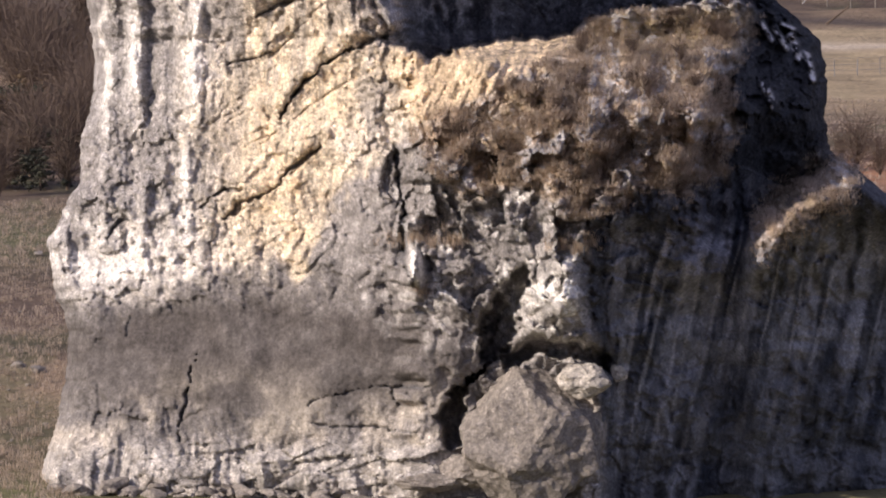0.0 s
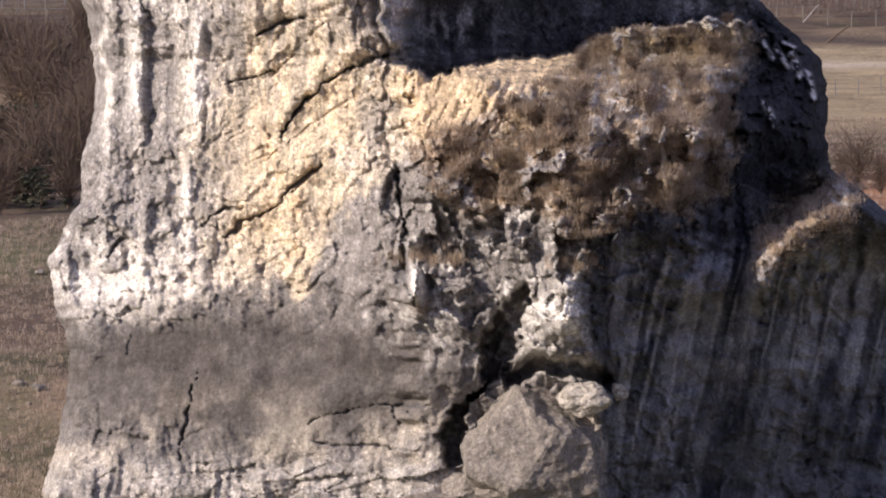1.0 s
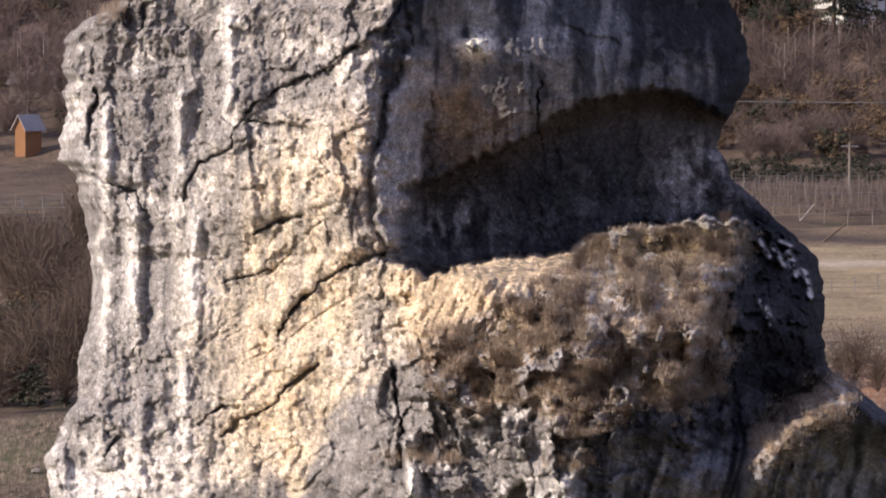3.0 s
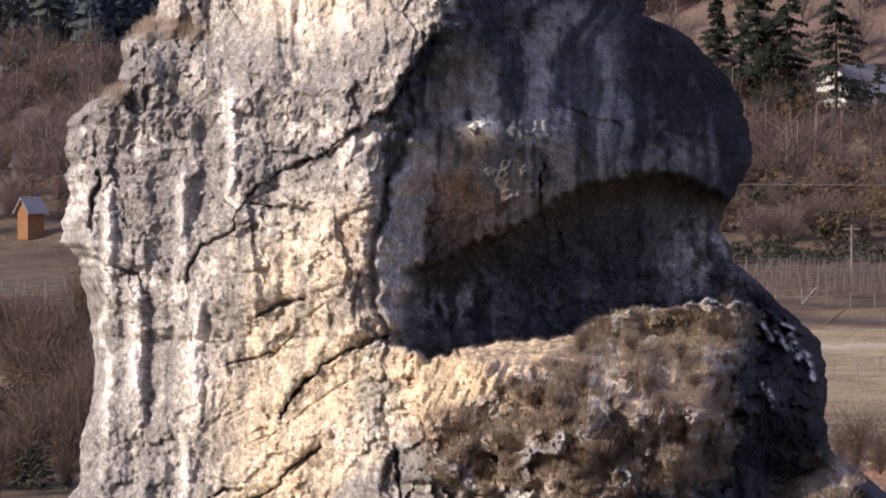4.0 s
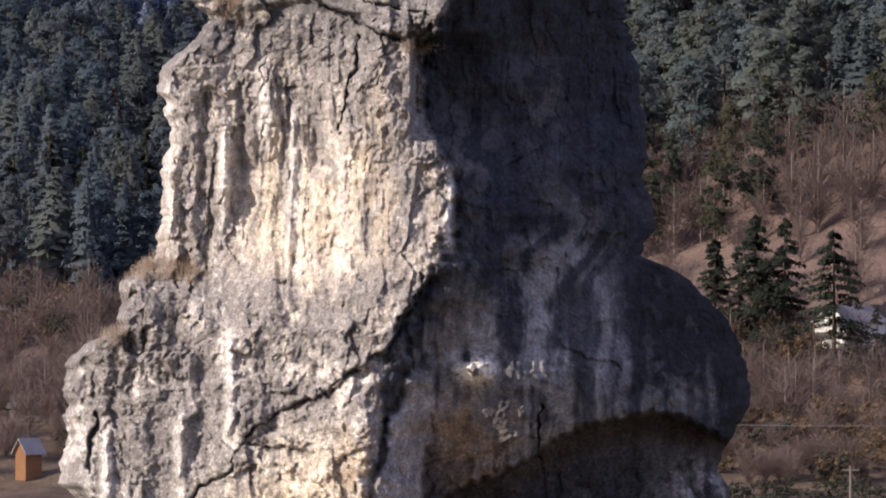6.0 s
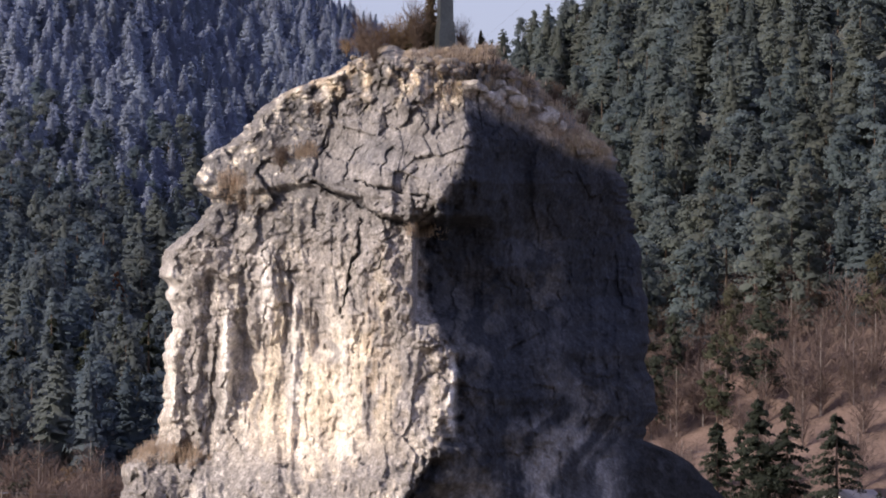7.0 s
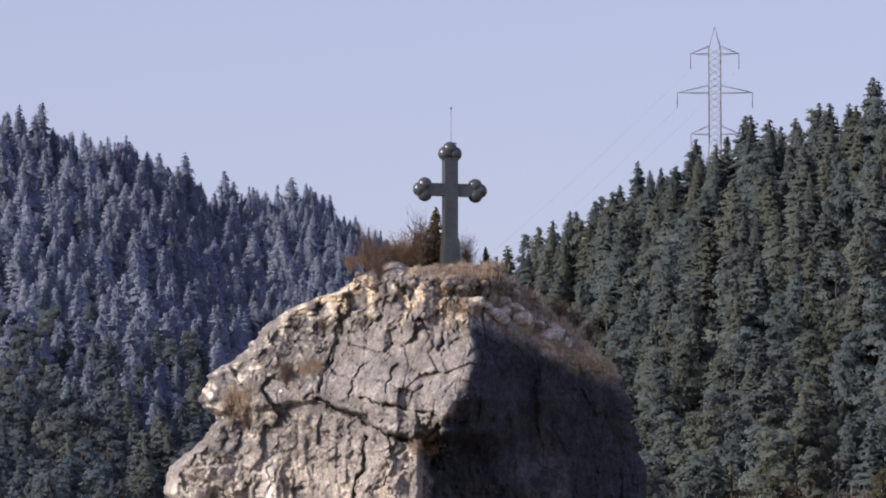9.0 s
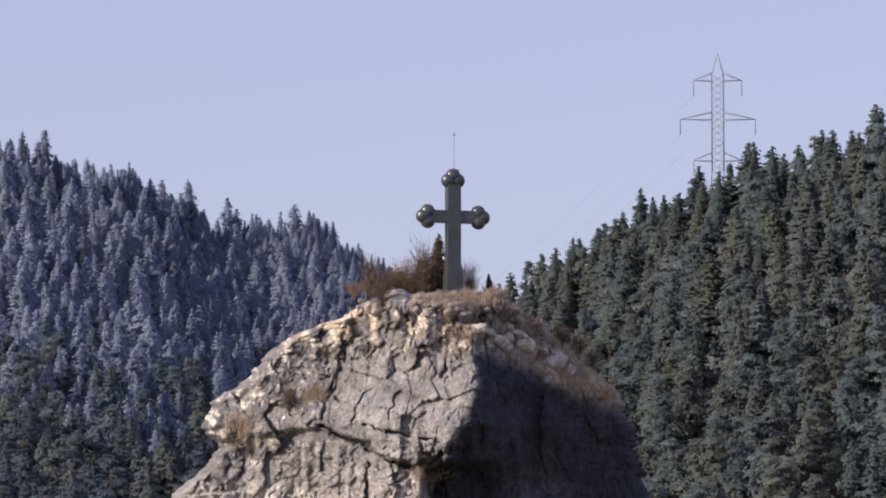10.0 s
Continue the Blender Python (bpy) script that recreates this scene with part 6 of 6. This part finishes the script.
for p, m, lean in ((1348, 2, -35), (1420, 6, 40)):
    x, y, z, u = ground_spot(p, m)
    strut = thing_at("brace_post", "pale wooden brace leaning against a vineyard end post", "post", Matrix.Translation((x, y, z)), "vineyard braces")
    bm = bmesh.new()
    bmesh.ops.create_cone(bm, cap_ends=True, segments=6, radius1=0.06, radius2=0.05, depth=2.0, matrix=Matrix.Rotation(radians(lean), 4, "Y") @ Matrix.Translation((0, 0, 0.9)))
    part("pole", bm, PALE_ROOF, strut)
x, y, z, u = ground_spot(1462, 42)
brace = thing_at("leaning_post", "dark broken post leaning in the field", "post", Matrix.Translation((x, y, z)))
bm = bmesh.new()
bmesh.ops.create_cone(bm, cap_ends=True, segments=7, radius1=0.11, radius2=0.07, depth=2.6, matrix=Matrix.Rotation(radians(52), 4, "Y") @ Matrix.Translation((0, 0, 1.0)))
part("post", bm, BARK, brace)


def utility_pole(p, m, high_units, group="roadside poles"):
    x, y, z, u = ground_spot(p, m)
    root = thing_at("utility_pole", "slim grey concrete utility pole by the road", "utility pole", Matrix.Translation((x, y, z)), group)
    h = high_units * u
    bm = bmesh.new()
    bmesh.ops.create_cone(bm, cap_ends=True, segments=8, radius1=0.16, radius2=0.10, depth=h, matrix=Matrix.Translation((0, 0, h / 2)))
    part("pole", bm, WOODPOST, root)
    part("crossarm", box(bmesh.new(), -0.8, 0.8, -0.05, 0.05, h - 0.45, h - 0.33), STEEL, root)
    return Vector((x, y, z + h)), root


def hung(a, b, sag, n=14):
    return [tuple(a.lerp(b, k / n) - Vector((0, 0, sag * 4 * (k / n) * (1 - k / n)))) for k in range(n + 1)]


tl, _ = utility_pole(3, -325, 92)
tl2, _ = utility_pole(430, -330, 92)
tl0, _ = utility_pole(-420, -320, 92)
utility_pole(1508, -40, 94)
tr2, _ = utility_pole(1000, -120, 100)
tr3, _ = utility_pole(1900, -110, 105)
for a, b in ((tl0, tl), (tl, tl2), (tr2, tr3)):
    for off in (-0.7, 0.7):
        d = Vector((0, off, -0.3))
        strand("power_line", hung(a + d, b + d, 0.5), 0.022, STEEL, label="sagging grey power line between poles", category="power line", group="power lines")


# ---- houses ----
def gabled_house(name, label, p, m, wide, deep, wall, rise, turn, wall_mat, roof_mat, windows=(), group=""):
    x, y, z, u = ground_spot(p, m)
    root = thing_at(name, label, "house", pose(x, y, z - 0.2, 0, 0, turn), group)
    bm = prism(bmesh.new(), [(-wide / 2, 0), (wide / 2, 0), (wide / 2, wall), (0, wall + rise), (-wide / 2, wall)], deep)
    part("wall", bm, wall_mat, root)
    for side in (-1, 1):
        bm = bmesh.new()
        o, t = 0.35, 0.14
        e = (side * (wide / 2 + o), wall - o * rise / (wide / 2) + 0.05)
        ridge = (0, wall + rise + 0.05)
        prism(bm, [e, ridge, (0, ridge[1] + t), (e[0], e[1] + t)] if side > 0 else [e, (e[0], e[1] + t), (0, ridge[1] + t), ridge], deep + 2 * o)
        bmesh.ops.recalc_face_normals(bm, faces=bm.faces[:])
        part("roof_slope", bm, roof_mat, root)
    for wx, wz, ww, wh in windows:
        win = new("window")
        win.parent = root
        win.matrix_local = Matrix.Translation((wx, -deep / 2, wz))
        part("frame", box(bmesh.new(), -ww / 2 - 0.08, ww / 2 + 0.08, -0.05, 0.05, -wh / 2 - 0.08, wh / 2 + 0.08), WOODPOST, win)
        part("pane", box(bmesh.new(), -ww / 2, ww / 2, -0.07, -0.03, -wh / 2, wh / 2), GLASS, win)
    return root


gabled_house("garden_hut", "orange stained wooden hut with a pale sheet roof", 54, -112, 1.5, 2.4, 3.1, 1.1, -40, ORANGE, PALE_ROOF)
gabled_house("farmhouse", "grey-roofed farmhouse behind bare trees", 66, -215, 4.0, 5.0, 1.6, 1.2, 82, WOODPOST, ROOF)
white_house = gabled_house("white_house", "white plastered house with a grey roof behind conifers", 1508, -342, 4.4, 10.0, 3.3, 1.7, -32, PLASTER, PALE_ROOF)

part("balcony", box(bmesh.new(), -2.3, 2.3, -5.5, -5.02, 1.5, 1.95), WOODPOST, white_house, "grey wooden balcony")


# ---- conifers standing at the hill foot ----
def conifer(p, m, tall_units, wide, seed, sparse=1.0, mat=None, hue=(0.068, 0.082, 0.062), label="dark green conifer with layered boughs at the hill foot"):
    x, y, z, u = ground_spot(p, m)
    h = tall_units * u
    rr = np.random.default_rng(seed)
    root = thing_at("conifer_tree", label, "tree", Matrix.Translation((x, y, z - 0.2)) @ Matrix.Rotation(seed, 4, "Z"), "conifers at the hill foot")
    n, per = int(64 * sparse), 80
    tier = np.floor(rr.uniform(0, 1, n) * 15) / 15
    t = np.clip(tier + rr.normal(size=n) * 0.012, 0, 0.99)
    a = rr.uniform(0, 6.283, n)
    reach = wide * ((1 - t) ** 0.75 + 0.03) * rr.uniform(0.45, 1.12, n)
    q = rr.uniform(0.08, 1, (n, per)) ** 0.8
    turn = a[:, None] + rr.normal(size=(n, per)) * 0.17
    out = reach[:, None] * q
    at = np.stack([out * np.cos(turn), out * np.sin(turn), (0.12 + 0.87 * t)[:, None] - 0.22 * out * q + rr.normal(size=(n, per)) * 0.008], -1).reshape(-1, 3)
    facing = np.stack([np.cos(turn) * 0.5, np.sin(turn) * 0.5, np.full_like(turn, 0.9)], -1).reshape(-1, 3)
    v, f, soft = leafed(at, facing, facing + rr.normal(size=facing.shape) * 0.2, np.full(len(at), 0.0145), rr, 0.7)
    me = tri_mesh("crown", v, f, h)
    shaded_softly(me, soft)
    colour_layer(me, np.repeat(np.array([hue]), len(v), 0))
    put("crown", me, mat or MID_NEEDLE, root)
    put("trunk", tri_mesh("trunk", *ring_trunk(0.97, 0.018, 0.003, 7, -0.03), h), BARK, root)


for p, m, tall, wide, sp in ((1340, -325, 262, 0.36, 2.2), (1479, -300, 262, 0.40, 1.3), (1392, -330, 250, 0.30, 1.5), (1268, -330, 215, 0.30, 1.2), (1272, -420, 120, 0.28, 0.8), (1310, -360, 170, 0.25, 0.9),
                             (1555, -300, 120, 0.28, 0.8), (20, -470, 220, 0.24, 1.1), (90, -485, 250, 0.22, 1.1), (150, -480, 230, 0.25, 1.1), (215, -490, 250, 0.22, 1.1), (262, -500, 240, 0.22, 1.0), (-30, -470, 250, 0.24, 1.1)):
    conifer(p, m, tall, wide, int(p + 500), sp)


conifer(205, -640, 170, 0.26, 77, 1.0, LARCH, label="russet larch among dark conifers")


# ---- pylon on the ridge ----
def build_pylon():
    k = 1.0 / (784 / math.tan(radians(5)))
    b = (1259 - 784) * k
    y = float(crest(np.array([b]))[1][0]) - 6
    x = b * y
    z0 = float(ground_height(np.array([x]), np.array([y]))[0])
    u = k * y
    root = thing_at("lattice_pylon", "grey steel lattice power pylon on the wooded ridge", "pylon", pose(x, y, z0, 0, 0, 0))
    zt = lambda m: EYE + (-400 - m) * u - z0
    top = zt(-1628)
    bar = 0.07

    def member(a, c, r=bar):
        a, c = Vector(a), Vector(c)
        d = c - a
        bm = bmesh.new()
        bmesh.ops.create_cone(bm, cap_ends=True, segments=4, radius1=r, radius2=r, depth=d.length, matrix=Matrix.Translation((a + c) / 2) @ d.to_track_quat("Z", "Y").to_matrix().to_4x4())
        return bm

    def joined(name, members, parent):
        vs, fs, n = [], [], 0
        for a, c, r in members:
            bm = member(a, c, r)
            me = bpy.data.meshes.new("t")
            bm.to_mesh(me)
            bm.free()
            me.calc_loop_triangles()
            v = np.array([q.co[:] for q in me.vertices])
            f = np.array([t.vertices[:] for t in me.loop_triangles])
            vs.append(v); fs.append(f + n); n += len(v)
            bpy.data.meshes.remove(me)
        return put(name, mesh_from(name, np.concatenate(vs), np.concatenate(fs)), PYLON, parent)

    half = 10.5 * u
    foot, neck = half * 1.7, zt(-1418)
    corners = [(-1, -1), (1, -1), (1, 1), (-1, 1)]
    width = lambda z: foot + (half - foot) * min(1, z / max(neck, 1)) if z < neck else half
    peak = zt(-1588)
    for sx, sy in corners:
        joined("leg", [((sx * foot, sy * foot, -0.5), (sx * half, sy * half, neck), 0.06), ((sx * half, sy * half, neck), (sx * half, sy * half, peak), 0.055),
                       ((sx * half, sy * half, peak), (0, 0, top), 0.06)], root)
    zs = list(np.linspace(0, neck, 7)) + list(np.linspace(neck, peak, 15))[1:]
    for i in range(4):
        a, c = corners[i], corners[(i + 1) % 4]
        lace = []
        for z0_, z1_ in zip(zs, zs[1:]):
            w0, w1 = width(z0_), width(z1_)
            lace += [((a[0] * w0, a[1] * w0, z0_), (c[0] * w1, c[1] * w1, z1_), 0.022), ((c[0] * w0, c[1] * w0, z0_), (a[0] * w1, a[1] * w1, z1_), 0.022)]
        joined("lacing", lace, root)
    ends = []
    for m_low, m_high, reach in ((-1578, -1592, 43), (-1508, -1522, 67), (-1434, -1450, 43)):
        zl, zh, rr = zt(m_low), zt(m_high), reach * u
        for s in (-1, 1):
            tip = (s * rr, 0, zl + 0.1)
            arm = joined("arm", [((s * half, -half, zl), tip, 0.05), ((s * half, half, zl), tip, 0.05), ((s * half, -half, zh), tip, 0.042), ((s * half, half, zh), tip, 0.042)], root)
            joined("insulator", [(tip, (s * rr, 0, zl - 26 * u), 0.07)], arm)
            ends.append(Vector((x + s * rr, y, z0 + zl - 26 * u)))
    for e in ends:
        far = e + Vector((-75, -60, -68))
        strand("transmission_line", hung(e, far, 3), 0.009, STEEL, label="thin transmission line sagging from the pylon", category="power line", group="transmission lines")


build_pylon()
